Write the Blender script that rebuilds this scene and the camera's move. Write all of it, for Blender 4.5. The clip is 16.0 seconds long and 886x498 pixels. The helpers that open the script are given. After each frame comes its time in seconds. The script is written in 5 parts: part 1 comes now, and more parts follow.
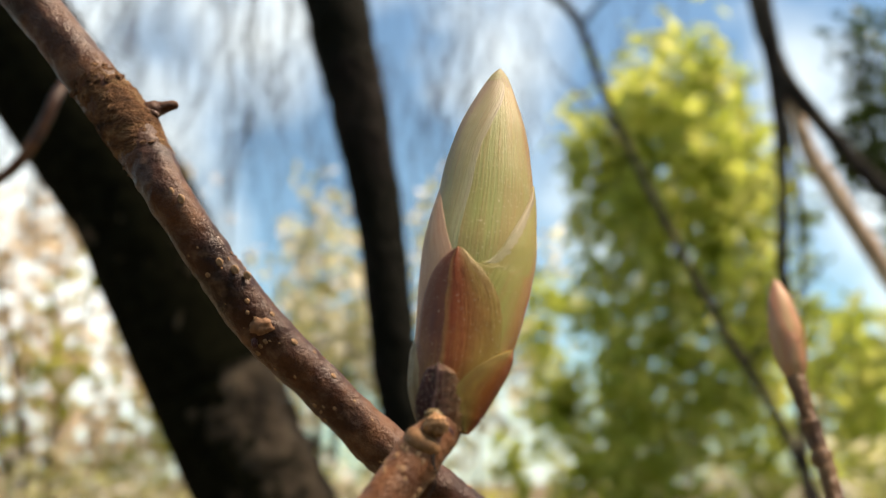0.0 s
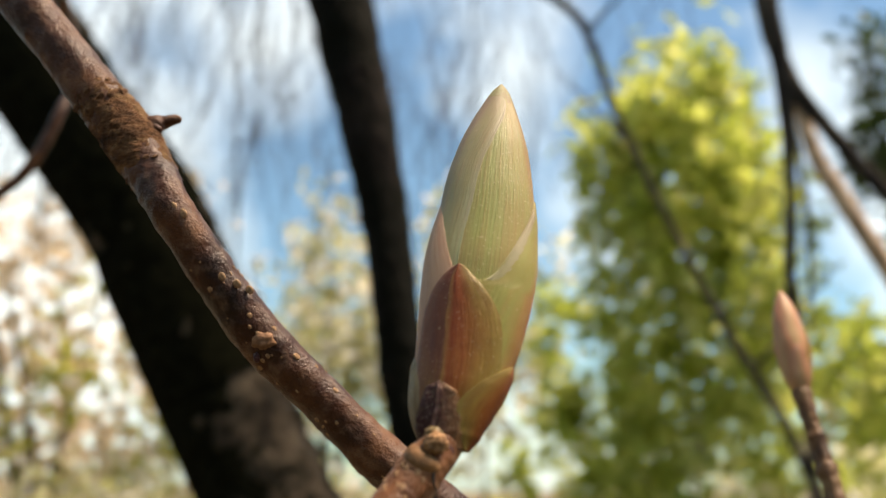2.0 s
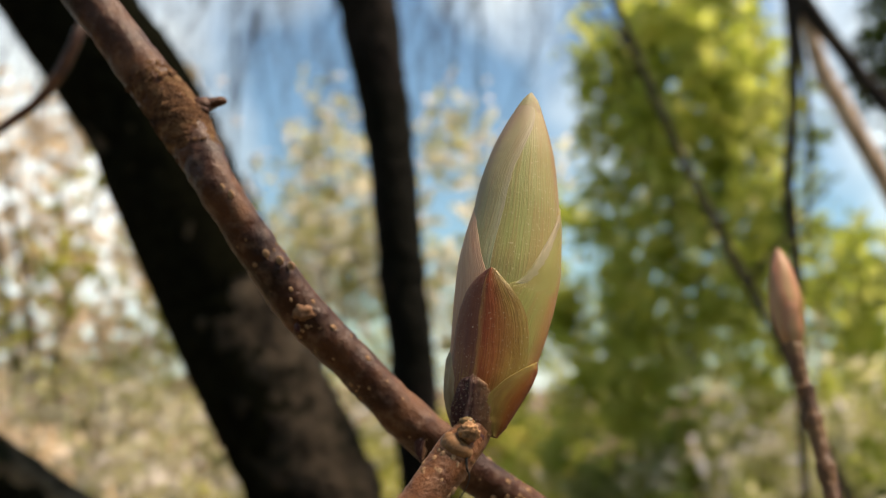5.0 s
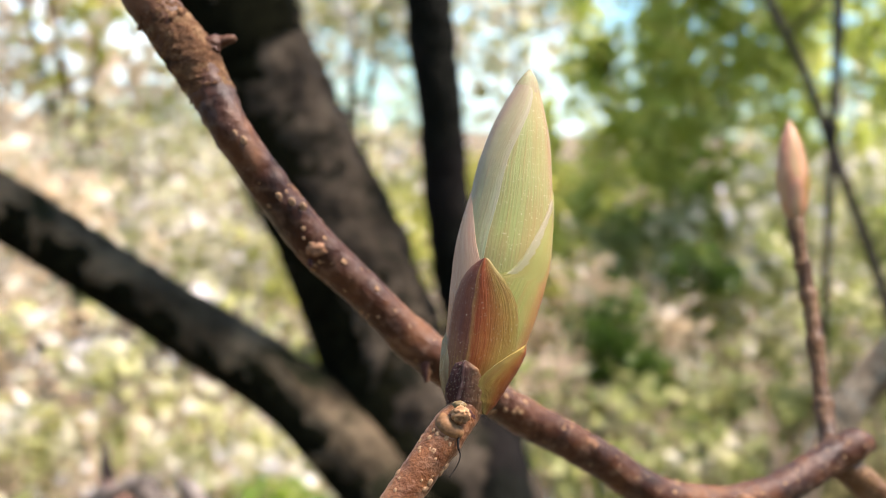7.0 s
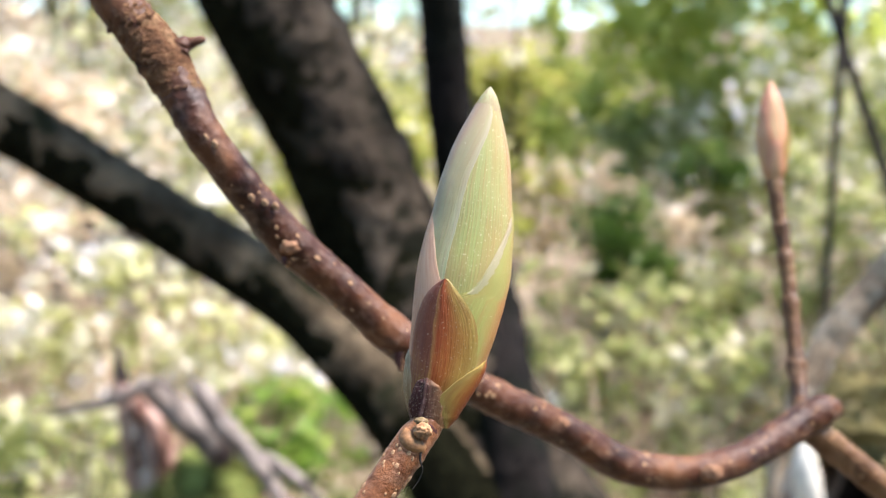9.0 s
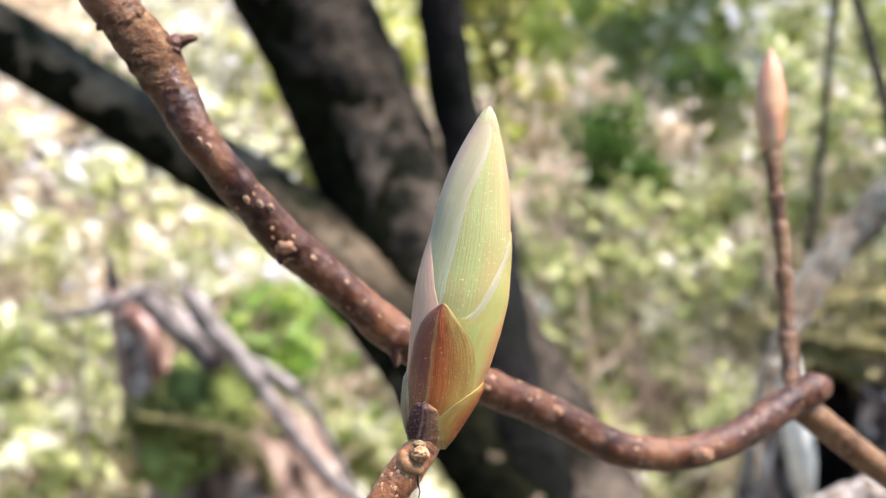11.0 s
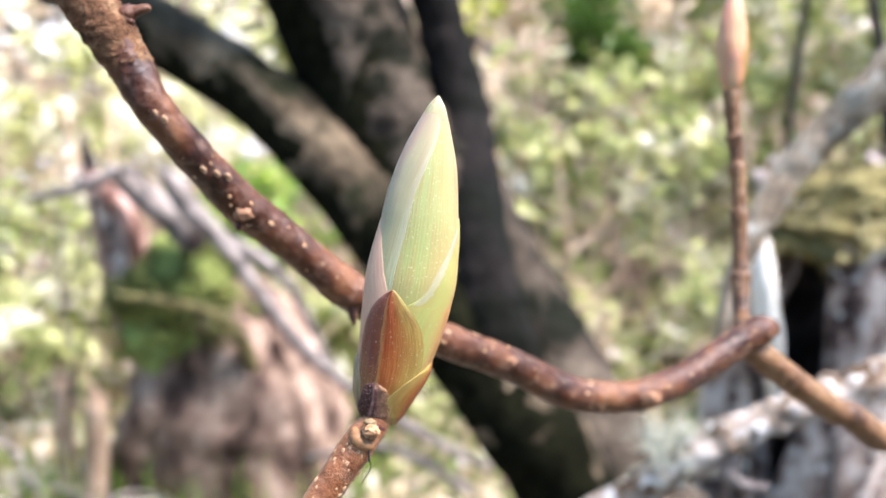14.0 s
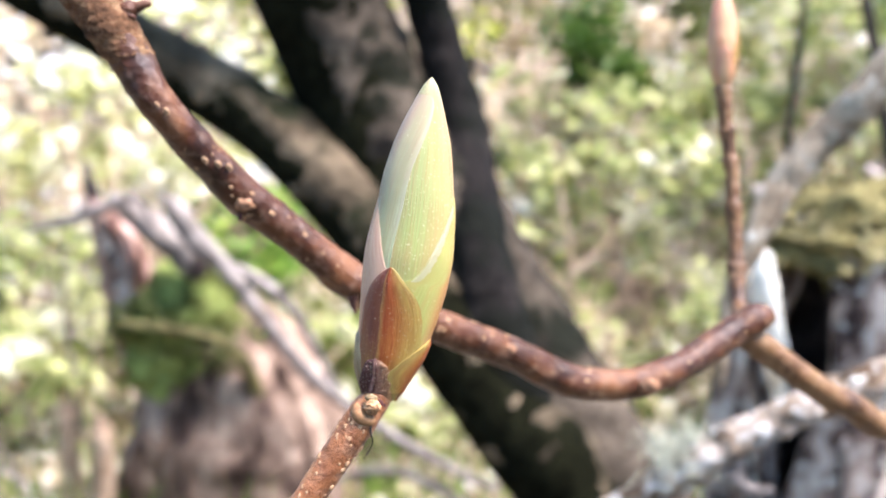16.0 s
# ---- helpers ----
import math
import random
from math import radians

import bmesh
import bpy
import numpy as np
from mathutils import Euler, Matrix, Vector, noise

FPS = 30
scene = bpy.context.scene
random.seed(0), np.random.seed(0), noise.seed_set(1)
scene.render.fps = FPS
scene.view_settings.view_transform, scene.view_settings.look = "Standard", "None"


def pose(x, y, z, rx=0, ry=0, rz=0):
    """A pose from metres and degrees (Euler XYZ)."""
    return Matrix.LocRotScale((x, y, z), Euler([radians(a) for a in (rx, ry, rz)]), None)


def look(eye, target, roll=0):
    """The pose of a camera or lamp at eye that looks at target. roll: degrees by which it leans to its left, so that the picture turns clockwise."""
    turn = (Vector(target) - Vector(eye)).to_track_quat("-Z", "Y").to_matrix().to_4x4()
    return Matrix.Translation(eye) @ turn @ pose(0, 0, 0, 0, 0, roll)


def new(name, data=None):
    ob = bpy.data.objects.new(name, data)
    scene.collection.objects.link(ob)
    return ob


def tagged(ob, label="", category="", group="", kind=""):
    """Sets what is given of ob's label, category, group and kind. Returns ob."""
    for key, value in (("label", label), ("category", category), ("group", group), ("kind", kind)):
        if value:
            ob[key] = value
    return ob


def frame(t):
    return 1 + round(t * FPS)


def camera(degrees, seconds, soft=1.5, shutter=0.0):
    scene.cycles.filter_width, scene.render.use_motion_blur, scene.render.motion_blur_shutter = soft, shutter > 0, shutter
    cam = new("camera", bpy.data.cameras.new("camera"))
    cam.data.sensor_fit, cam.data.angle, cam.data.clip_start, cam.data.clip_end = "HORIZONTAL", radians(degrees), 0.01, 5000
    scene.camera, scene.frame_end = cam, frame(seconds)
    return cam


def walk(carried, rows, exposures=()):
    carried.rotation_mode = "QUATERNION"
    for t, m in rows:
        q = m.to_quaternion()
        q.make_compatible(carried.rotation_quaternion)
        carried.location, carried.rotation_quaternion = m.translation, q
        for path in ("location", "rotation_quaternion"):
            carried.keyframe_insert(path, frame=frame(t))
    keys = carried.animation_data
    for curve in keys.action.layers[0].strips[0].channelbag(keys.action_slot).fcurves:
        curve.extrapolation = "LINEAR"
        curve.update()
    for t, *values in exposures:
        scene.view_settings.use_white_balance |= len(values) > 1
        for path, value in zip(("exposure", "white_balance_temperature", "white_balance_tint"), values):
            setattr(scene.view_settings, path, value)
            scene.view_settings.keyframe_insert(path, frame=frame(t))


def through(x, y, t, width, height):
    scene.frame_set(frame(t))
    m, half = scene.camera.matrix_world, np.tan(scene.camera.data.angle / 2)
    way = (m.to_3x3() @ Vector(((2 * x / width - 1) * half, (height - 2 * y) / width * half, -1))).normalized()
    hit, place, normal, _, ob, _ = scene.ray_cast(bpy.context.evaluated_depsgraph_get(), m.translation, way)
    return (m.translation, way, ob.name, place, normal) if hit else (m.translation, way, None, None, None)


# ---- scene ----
cam = camera(44.0, 16.0, soft=1.0)
cam.data.dof.use_dof = True
cam.data.dof.focus_distance = 0.134
cam.data.dof.aperture_fstop = 24.0
walk(cam, [
    (0, pose(-0.0043, -0.1097, 1.1739, 102.00, -0.00, -0.00)),
    (0.5, pose(-0.0023, -0.1098, 1.1750, 102.42, -0.08, 0.33)),
    (1, pose(-0.0056, -0.1104, 1.1751, 102.22, -0.22, 0.73)),
    (1.5, pose(-0.0076, -0.1087, 1.1731, 102.09, -0.27, 0.58)),
    (2, pose(-0.0036, -0.1099, 1.1750, 102.33, -0.08, 0.37)),
    (2.5, pose(-0.0035, -0.1106, 1.1750, 102.35, -0.19, 0.58)),
    (3, pose(-0.0069, -0.1109, 1.1733, 102.15, -0.21, 0.55)),
    (5.5, pose(-0.0080, -0.1283, 1.1922, 94.33, -1.87, 0.26)),
    (6, pose(-0.0061, -0.1310, 1.2013, 90.69, -2.38, 0.79)),
    (6.5, pose(-0.0054, -0.1324, 1.2073, 86.56, -2.32, 1.17)),
    (7, pose(-0.0044, -0.1334, 1.2145, 83.71, -1.81, 1.70)),
    (7.5, pose(-0.0032, -0.1360, 1.2211, 81.96, -1.78, 2.42)),
    (8, pose(-0.0042, -0.1367, 1.2238, 80.44, -1.67, 2.86)),
    (8.5, pose(-0.0042, -0.1361, 1.2284, 79.24, -1.54, 2.83)),
    (9, pose(0.0013, -0.1346, 1.2311, 78.30, -1.16, 2.03)),
    (11.5, pose(-0.0003, -0.1298, 1.2497, 71.82, -1.85, 1.35)),
    (12, pose(0.0072, -0.1314, 1.2531, 70.73, -2.45, 1.34)),
    (12.5, pose(0.0058, -0.1315, 1.2575, 70.43, -2.51, 1.57)),
    (13, pose(0.0020, -0.1297, 1.2577, 68.50, -2.24, 1.68)),
    (13.5, pose(0.0012, -0.1305, 1.2603, 67.21, -2.00, 1.24)),
    (14, pose(0.0035, -0.1290, 1.2621, 66.71, -1.97, 0.66)),
    (14.5, pose(0.0036, -0.1277, 1.2641, 66.24, -1.83, 0.81)),
    (15, pose(0.0037, -0.1300, 1.2633, 66.17, -1.57, 0.85)),
    (15.5, pose(0.0023, -0.1339, 1.2618, 67.05, -1.30, 0.88)),
    (16, pose(0.0046, -0.1350, 1.2576, 67.99, -0.89, 0.39)),
], exposures=[(0, 1.55, 8700, 21), (3, 1.55, 8700, 21), (5.5, 1.3, 8400, 23), (6.25, 1.95, 7500, 24), (7, 2.25, 6900, 23), (9, 2.50, 6350, 21.5), (12, 2.76, 6100, 23), (16, 3.02, 6000, 23)])

# ---- world, sun ----
world = bpy.data.worlds.new("sky")
scene.world = world
world.use_nodes = True
_wn = world.node_tree.nodes
_wl = world.node_tree.links
_bg = _wn["Background"]
_sky = _wn.new("ShaderNodeTexSky")
_sky.sky_type = "NISHITA"
_sky.sun_disc = False
SUN_EL, SUN_AZ = radians(62), radians(84)      # azimuth from +Y towards +X
_sky.sun_elevation, _sky.sun_rotation = SUN_EL, SUN_AZ
_sky.dust_density = 0.6
_sky.ozone_density = 2.0
# thin broken cloud over the whole dome
_tc = _wn.new("ShaderNodeTexCoord")
_cn = _wn.new("ShaderNodeTexNoise")
_cn.inputs["Scale"].default_value = 3.0
_cn.inputs["Detail"].default_value = 5.0
_cr = _wn.new("ShaderNodeValToRGB")
_cr.color_ramp.elements[0].position = 0.47
_cr.color_ramp.elements[1].position = 0.68
_cm = _wn.new("ShaderNodeMix")
_cm.data_type = "RGBA"
_cm.inputs["B"].default_value = (7.2, 9.4, 10.6, 1)
_wl.new(_tc.outputs["Generated"], _cn.inputs["Vector"])
_wl.new(_cn.outputs["Fac"], _cr.inputs["Fac"])
_wl.new(_cr.outputs["Color"], _cm.inputs["Factor"])
_ct = _wn.new("ShaderNodeMix")
_ct.data_type, _ct.blend_type = "RGBA", "MULTIPLY"
_ct.inputs["Factor"].default_value = 1.0
_ct.inputs["B"].default_value = (0.60, 0.95, 1.06, 1)
_wl.new(_sky.outputs["Color"], _ct.inputs["A"])
_wl.new(_ct.outputs["Result"], _cm.inputs["A"])
_wl.new(_cm.outputs["Result"], _bg.inputs["Color"])
_bg.inputs["Strength"].default_value = 0.062

sun = new("sun", bpy.data.lights.new("sun", "SUN"))
sun.data.energy = 4.4
sun.data.angle = radians(26.0)
sun.data.color = (1.0, 0.94, 0.86)
_to = Vector((math.sin(SUN_AZ) * math.cos(SUN_EL), math.cos(SUN_AZ) * math.cos(SUN_EL), math.sin(SUN_EL)))
sun.matrix_world = look(_to * 30, (0, 0, 0))


# ---- materials ----
def nodes_of(name):
    m = bpy.data.materials.new(name)
    m.use_nodes = True
    t = m.node_tree
    return m, t.nodes, t.links, t.nodes["Principled BSDF"]


def ramp(nodes, stops):
    r = nodes.new("ShaderNodeValToRGB")
    e = r.color_ramp.elements
    e[0].position, e[0].color = stops[0][0], (*stops[0][1], 1)
    e[1].position, e[1].color = stops[-1][0], (*stops[-1][1], 1)
    for p, c in stops[1:-1]:
        n = e.new(p)
        n.color = (*c, 1)
    return r


def mix_rgb(nodes, links, fac, a, b, mode="MIX"):
    m = nodes.new("ShaderNodeMix")
    m.data_type, m.blend_type = "RGBA", mode
    for sock, v in (("Factor", fac), ("A", a), ("B", b)):
        s = m.inputs[sock]
        if isinstance(v, (float, int)):
            s.default_value = v
        elif isinstance(v, tuple):
            s.default_value = (*v, 1)
        else:
            links.new(v, s)
    return m.outputs["Result"]


def noise_tex(nodes, links, coord, scale, detail=4.0, stretch=None, rough=0.55):
    n = nodes.new("ShaderNodeTexNoise")
    n.inputs["Scale"].default_value, n.inputs["Detail"].default_value = scale, detail
    n.inputs["Roughness"].default_value = rough
    if stretch:
        mp = nodes.new("ShaderNodeMapping")
        mp.inputs["Scale"].default_value = stretch
        links.new(coord, mp.inputs["Vector"])
        coord = mp.outputs["Vector"]
    links.new(coord, n.inputs["Vector"])
    return n.outputs["Fac"]


def bump(nodes, links, bsdf, height, strength, distance):
    b = nodes.new("ShaderNodeBump")
    b.inputs["Strength"].default_value, b.inputs["Distance"].default_value = strength, distance
    links.new(height, b.inputs["Height"])
    links.new(b.outputs["Normal"], bsdf.inputs["Normal"])


def bark_material(name, dark, mid, light, scale, moss=None, rough=0.85, depth=0.01, streak=(1, 1, 1), lich=None, stops=(0.3, 0.52, 0.72), moss_at=(0.46, 0.54)):
    """Bark: blotches, fine grain, optional moss and pale lichen, with relief."""
    m, n, l, p = nodes_of(name)
    co = n.new("ShaderNodeTexCoord").outputs["Object"]
    a = noise_tex(n, l, co, scale, 6, streak)
    b = noise_tex(n, l, co, scale * 7, 5, streak)
    col = ramp(n, [(stops[0], dark), (stops[1], mid), (stops[2], light)])
    l.new(a, col.inputs["Fac"])
    grain = ramp(n, [(0.3, (0.55, 0.55, 0.55)), (0.7, (1.25, 1.25, 1.25))])
    l.new(b, grain.inputs["Fac"])
    out = mix_rgb(n, l, 1.0, col.outputs["Color"], grain.outputs["Color"], "MULTIPLY")
    if lich:
        lf = noise_tex(n, l, co, scale * 2.3, 5)
        lr = ramp(n, [(0.55, (0, 0, 0)), (0.66, (1, 1, 1))])
        l.new(lf, lr.inputs["Fac"])
        out = mix_rgb(n, l, lr.outputs["Color"], out, lich)
    if moss:
        mf = noise_tex(n, l, co, scale * 0.85, 8, None, 0.7)
        mr = ramp(n, [(moss_at[0], (0, 0, 0)), (moss_at[1], (1, 1, 1))])
        l.new(mf, mr.inputs["Fac"])
        out = mix_rgb(n, l, mr.outputs["Color"], out, moss)
    l.new(out, p.inputs["Base Color"])
    p.inputs["Roughness"].default_value = rough
    p.inputs["Specular IOR Level"].default_value = 0.08
    bump(n, l, p, b, 0.6, depth)
    return m


def twig_material(name, dark, mid, light):
    """Smooth red-brown young bark with a waxy sheen, fine length streaks and a grey bloom in places."""
    m, n, l, p = nodes_of(name)
    uv = n.new("ShaderNodeTexCoord").outputs["UV"]
    ob = n.new("ShaderNodeTexCoord").outputs["Object"]
    a = noise_tex(n, l, ob, 120, 5)
    s = noise_tex(n, l, uv, 9, 6, (5, 60, 1))
    f = noise_tex(n, l, ob, 900, 5)
    col = ramp(n, [(0.3, dark), (0.5, mid), (0.72, light)])
    l.new(a, col.inputs["Fac"])
    sr = ramp(n, [(0.25, (0.62, 0.62, 0.62)), (0.75, (1.25, 1.25, 1.25))])
    l.new(s, sr.inputs["Fac"])
    out = mix_rgb(n, l, 1.0, col.outputs["Color"], sr.outputs["Color"], "MULTIPLY")
    wax = noise_tex(n, l, ob, 430, 6, None, 0.65)
    fr = ramp(n, [(0.50, (0, 0, 0)), (0.66, (0.22, 0.22, 0.22))])
    l.new(wax, fr.inputs["Fac"])
    out = mix_rgb(n, l, fr.outputs["Color"], out, (0.25, 0.165, 0.110))
    l.new(out, p.inputs["Base Color"])
    rr = ramp(n, [(0.3, (0.34, 0.34, 0.34)), (0.7, (0.52, 0.52, 0.52))])
    l.new(a, rr.inputs["Fac"])
    l.new(rr.outputs["Color"], p.inputs["Roughness"])
    p.inputs["Specular IOR Level"].default_value = 0.2
    p.inputs["Sheen Weight"].default_value = 0.03
    p.inputs["Sheen Roughness"].default_value = 0.45
    p.inputs["Sheen Tint"].default_value = (1.0, 0.92, 0.84, 1)
    g2 = noise_tex(n, l, ob, 2600, 4)
    mixh = n.new("ShaderNodeMath")
    mixh.operation = "ADD"
    l.new(f, mixh.inputs[0])
    l.new(g2, mixh.inputs[1])
    bump(n, l, p, mixh.outputs["Value"], 0.4, 0.0005)
    return m


def scale_material(name, low, high, tip, streak, streak_amount, rough=0.42, across=None, sss=0.03, share=0.75, veins=14, dust=(0.69, 0.78, 0.35)):
    """A bud scale: colour runs from its foot to its tip, with veins along it and soft blotches. UV: x across, y along."""
    m, n, l, p = nodes_of(name)
    uv = n.new("ShaderNodeTexCoord").outputs["UV"]
    ob = n.new("ShaderNodeTexCoord").outputs["Object"]
    sep = n.new("ShaderNodeSeparateXYZ")
    l.new(uv, sep.inputs["Vector"])
    wob = noise_tex(n, l, uv, 3.0, 4, (3, 1.2, 1))
    add = n.new("ShaderNodeMath")
    add.operation = "MULTIPLY_ADD"
    l.new(wob, add.inputs[0])
    add.inputs[1].default_value = 0.35
    l.new(sep.outputs["Y"], add.inputs[2])
    run = ramp(n, [(0.17, low), (0.62, high), (1.0, tip)])
    l.new(add.outputs["Value"], run.inputs["Fac"])
    vein = noise_tex(n, l, uv, 5, 6, (veins, 0.7, 1), 0.6)
    vr = ramp(n, [(0.44, (0, 0, 0)), (0.66, (streak_amount,) * 3)])
    l.new(vein, vr.inputs["Fac"])
    out = mix_rgb(n, l, vr.outputs["Color"], run.outputs["Color"], streak)
    blot = noise_tex(n, l, uv, 2.6, 3, (veins * 0.16, 0.8, 1))
    br = ramp(n, [(0.47, (0, 0, 0)), (0.64, (streak_amount * 0.9,) * 3)])
    l.new(blot, br.inputs["Fac"])
    out = mix_rgb(n, l, br.outputs["Color"], out, streak)
    if across:
        # the hue also changes from margin to margin, with a ragged border
        rag = noise_tex(n, l, uv, 6, 5, (2, 0.8, 1))
        ma = n.new("ShaderNodeMath")
        ma.operation = "MULTIPLY_ADD"
        l.new(rag, ma.inputs[0])
        ma.inputs[1].default_value = 0.10
        l.new(sep.outputs["X"], ma.inputs[2])
        sub = n.new("ShaderNodeMath")
        sub.operation = "SUBTRACT"
        l.new(ma.outputs["Value"], sub.inputs[0])
        sub.inputs[1].default_value = 0.05
        er = ramp(n, across)
        l.new(sub.outputs["Value"], er.inputs["Fac"])
        fade = ramp(n, [(0.42, (share * 0.72,) * 3), (0.6, (share,) * 3)])
        l.new(wob, fade.inputs["Fac"])
        out = mix_rgb(n, l, fade.outputs["Color"], out, er.outputs["Color"])
    speck = noise_tex(n, l, ob, 3600, 2)
    sp = ramp(n, [(dust[0], (0, 0, 0)), (dust[1], (dust[2],) * 3)])
    l.new(speck, sp.inputs["Fac"])
    out = mix_rgb(n, l, sp.outputs["Color"], out, (0.75, 0.68, 0.5))
    l.new(out, p.inputs["Base Color"])
    p.inputs["Roughness"].default_value = rough
    p.inputs["Subsurface Weight"].default_value = sss
    p.inputs["Subsurface Radius"].default_value = (1.0, 0.5, 0.2)
    p.inputs["Subsurface Scale"].default_value = 0.002
    p.inputs["Specular IOR Level"].default_value = 0.16
    tiny = noise_tex(n, l, ob, 1800, 3)
    hm = n.new("ShaderNodeMath")
    hm.operation = "MULTIPLY_ADD"
    l.new(tiny, hm.inputs[0])
    hm.inputs[1].default_value = 0.22
    l.new(vein, hm.inputs[2])
    bump(n, l, p, hm.outputs["Value"], 0.32, 0.0004)
    return m


def leaf_material(name, colours, through=0.55):
    """Leaves: each leaf's tone comes from chance and from painted bright and dark patches, and it lets part of the
    light through.
    """
    m, n, l, p = nodes_of(name)
    geo = n.new("ShaderNodeNewGeometry")
    r = ramp(n, colours)
    # patch noise gathers the ramp's ends into painted bright and dark clumps
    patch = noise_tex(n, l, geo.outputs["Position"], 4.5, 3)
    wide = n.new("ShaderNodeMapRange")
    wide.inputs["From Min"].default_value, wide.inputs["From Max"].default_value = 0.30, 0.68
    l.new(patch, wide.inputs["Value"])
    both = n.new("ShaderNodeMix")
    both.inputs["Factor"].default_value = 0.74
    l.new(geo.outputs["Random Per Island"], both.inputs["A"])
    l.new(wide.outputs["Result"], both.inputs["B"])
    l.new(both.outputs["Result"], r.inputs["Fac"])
    p.inputs["Roughness"].default_value = 0.5
    p.inputs["Specular IOR Level"].default_value = 0.2
    l.new(r.outputs["Color"], p.inputs["Base Color"])
    tr = n.new("ShaderNodeBsdfTranslucent")
    l.new(r.outputs["Color"], tr.inputs["Color"])
    mx = n.new("ShaderNodeMixShader")
    mx.inputs["Fac"].default_value = through
    l.new(p.outputs["BSDF"], mx.inputs[1])
    l.new(tr.outputs["BSDF"], mx.inputs[2])
    l.new(mx.outputs["Shader"], n["Material Output"].inputs["Surface"])
    return m


def plain_material(name, colour, rough=0.6, scale=300, depth=0.0003, vary=0.35, gloss=0.3):
    m, n, l, p = nodes_of(name)
    ob = n.new("ShaderNodeTexCoord").outputs["Object"]
    a = noise_tex(n, l, ob, scale, 5)
    c = ramp(n, [(0.3, tuple(v * (1 - vary) for v in colour)), (0.7, tuple(min(1, v * (1 + vary)) for v in colour))])
    l.new(a, c.inputs["Fac"])
    l.new(c.outputs["Color"], p.inputs["Base Color"])
    p.inputs["Roughness"].default_value = rough
    p.inputs["Specular IOR Level"].default_value = gloss
    bump(n, l, p, a, 0.5, depth)
    return m


M_TWIG = twig_material("red_brown_twig_bark", (0.0106, 0.00309, 0.00106), (0.0445, 0.013, 0.00371), (0.12, 0.0481, 0.0163))
M_TWIG2 = twig_material("orange_brown_twig_bark", (0.0286, 0.0121, 0.0045), (0.0948, 0.0441, 0.0158), (0.171, 0.103, 0.0422))
M_TWIG3 = twig_material("tan_orange_twig_bark", (0.0632, 0.0224, 0.0086), (0.182, 0.0705, 0.0257), (0.287, 0.145, 0.0611))
M_COLLAR = bark_material("cracked_twig_bark", (0.0183, 0.00892, 0.00482), (0.11, 0.0539, 0.0253), (0.221, 0.14, 0.0723), 330, rough=0.75, depth=0.0025, streak=(0.5, 1, 1.6))
M_LENT = plain_material("cork_lenticel", (0.234, 0.138, 0.0701), 0.8, 1500, 0.0004)
M_SCAR = plain_material("leaf_scar_cork", (0.184, 0.0892, 0.0336), 0.65, 800, 0.0004, 0.4)
M_RIM = plain_material("scar_rim_cork", (0.2, 0.084, 0.0336), 0.65, 900, 0.0006, 0.5)
M_NODE = plain_material("brown_node_cork", (0.17, 0.085, 0.042), 0.75, 700, 0.0008, 0.5)
M_KNOB = plain_material("pale_bud_cork", (0.254, 0.133, 0.0579), 0.7, 900, 0.0008, 0.6)
M_BUD = scale_material("green_bud_scale", (0.18, 0.222, 0.0515), (0.211, 0.236, 0.0876), (0.228, 0.22, 0.119), (0.247, 0.125, 0.0618), 0.8, 0.40,
                       [(0.30, (0.252, 0.185, 0.113)), (0.42, (0.228, 0.225, 0.0824)), (0.50, (0.201, 0.232, 0.0638)), (0.60, (0.223, 0.225, 0.0701)), (0.70, (0.252, 0.14, 0.0618))], share=0.55, veins=22, sss=0.05, dust=(0.63, 0.76, 0.30))
M_WRAP = scale_material("pinkish_green_wrapping_scale", (0.177, 0.238, 0.0823), (0.225, 0.206, 0.129), (0.247, 0.179, 0.124), (0.238, 0.135, 0.0941), 0.7, 0.42,
                        [(0.0, (0.23, 0.194, 0.141)), (0.55, (0.238, 0.206, 0.141)), (0.75, (0.221, 0.232, 0.111)), (0.90, (0.208, 0.244, 0.1)), (1.0, (0.283, 0.314, 0.2))], share=0.5, veins=9, sss=0.04)
M_CAP = scale_material("dry_tan_tip", (0.211, 0.164, 0.0901), (0.231, 0.242, 0.122), (0.257, 0.257, 0.147), (0.192, 0.106, 0.0574), 0.5, 0.5, sss=0.03)
M_PAPER = scale_material("papery_pale_scale", (0.124, 0.093, 0.0425), (0.183, 0.145, 0.0788), (0.208, 0.178, 0.108), (0.124, 0.0726, 0.0392), 0.5, 0.4, sss=0.09)
M_LEFT = scale_material("dusky_pink_scale", (0.301, 0.169, 0.103), (0.369, 0.231, 0.148), (0.394, 0.266, 0.172), (0.251, 0.117, 0.0755), 0.5, sss=0.06)
M_BUD2 = scale_material("pinkish_bud", (0.353, 0.252, 0.111), (0.37, 0.228, 0.124), (0.37, 0.189, 0.124), (0.3, 0.106, 0.0553), 0.6, 0.4, [(0.0, (0.353, 0.137, 0.0758)), (0.42, (0.37, 0.206, 0.124)), (0.5, (0.353, 0.282, 0.132)), (0.58, (0.37, 0.198, 0.105)), (1.0, (0.317, 0.106, 0.0553))], share=0.5)
M_RIGHT = scale_material("olive_scale", (0.18, 0.20, 0.042), (0.215, 0.21, 0.060), (0.25, 0.17, 0.08), (0.25, 0.105, 0.042), 0.7, 0.44,
                         [(0.0, (0.19, 0.21, 0.05)), (0.36, (0.22, 0.23, 0.065)), (0.46, (0.27, 0.165, 0.055)), (0.54, (0.27, 0.10, 0.04))], share=0.7, veins=16)
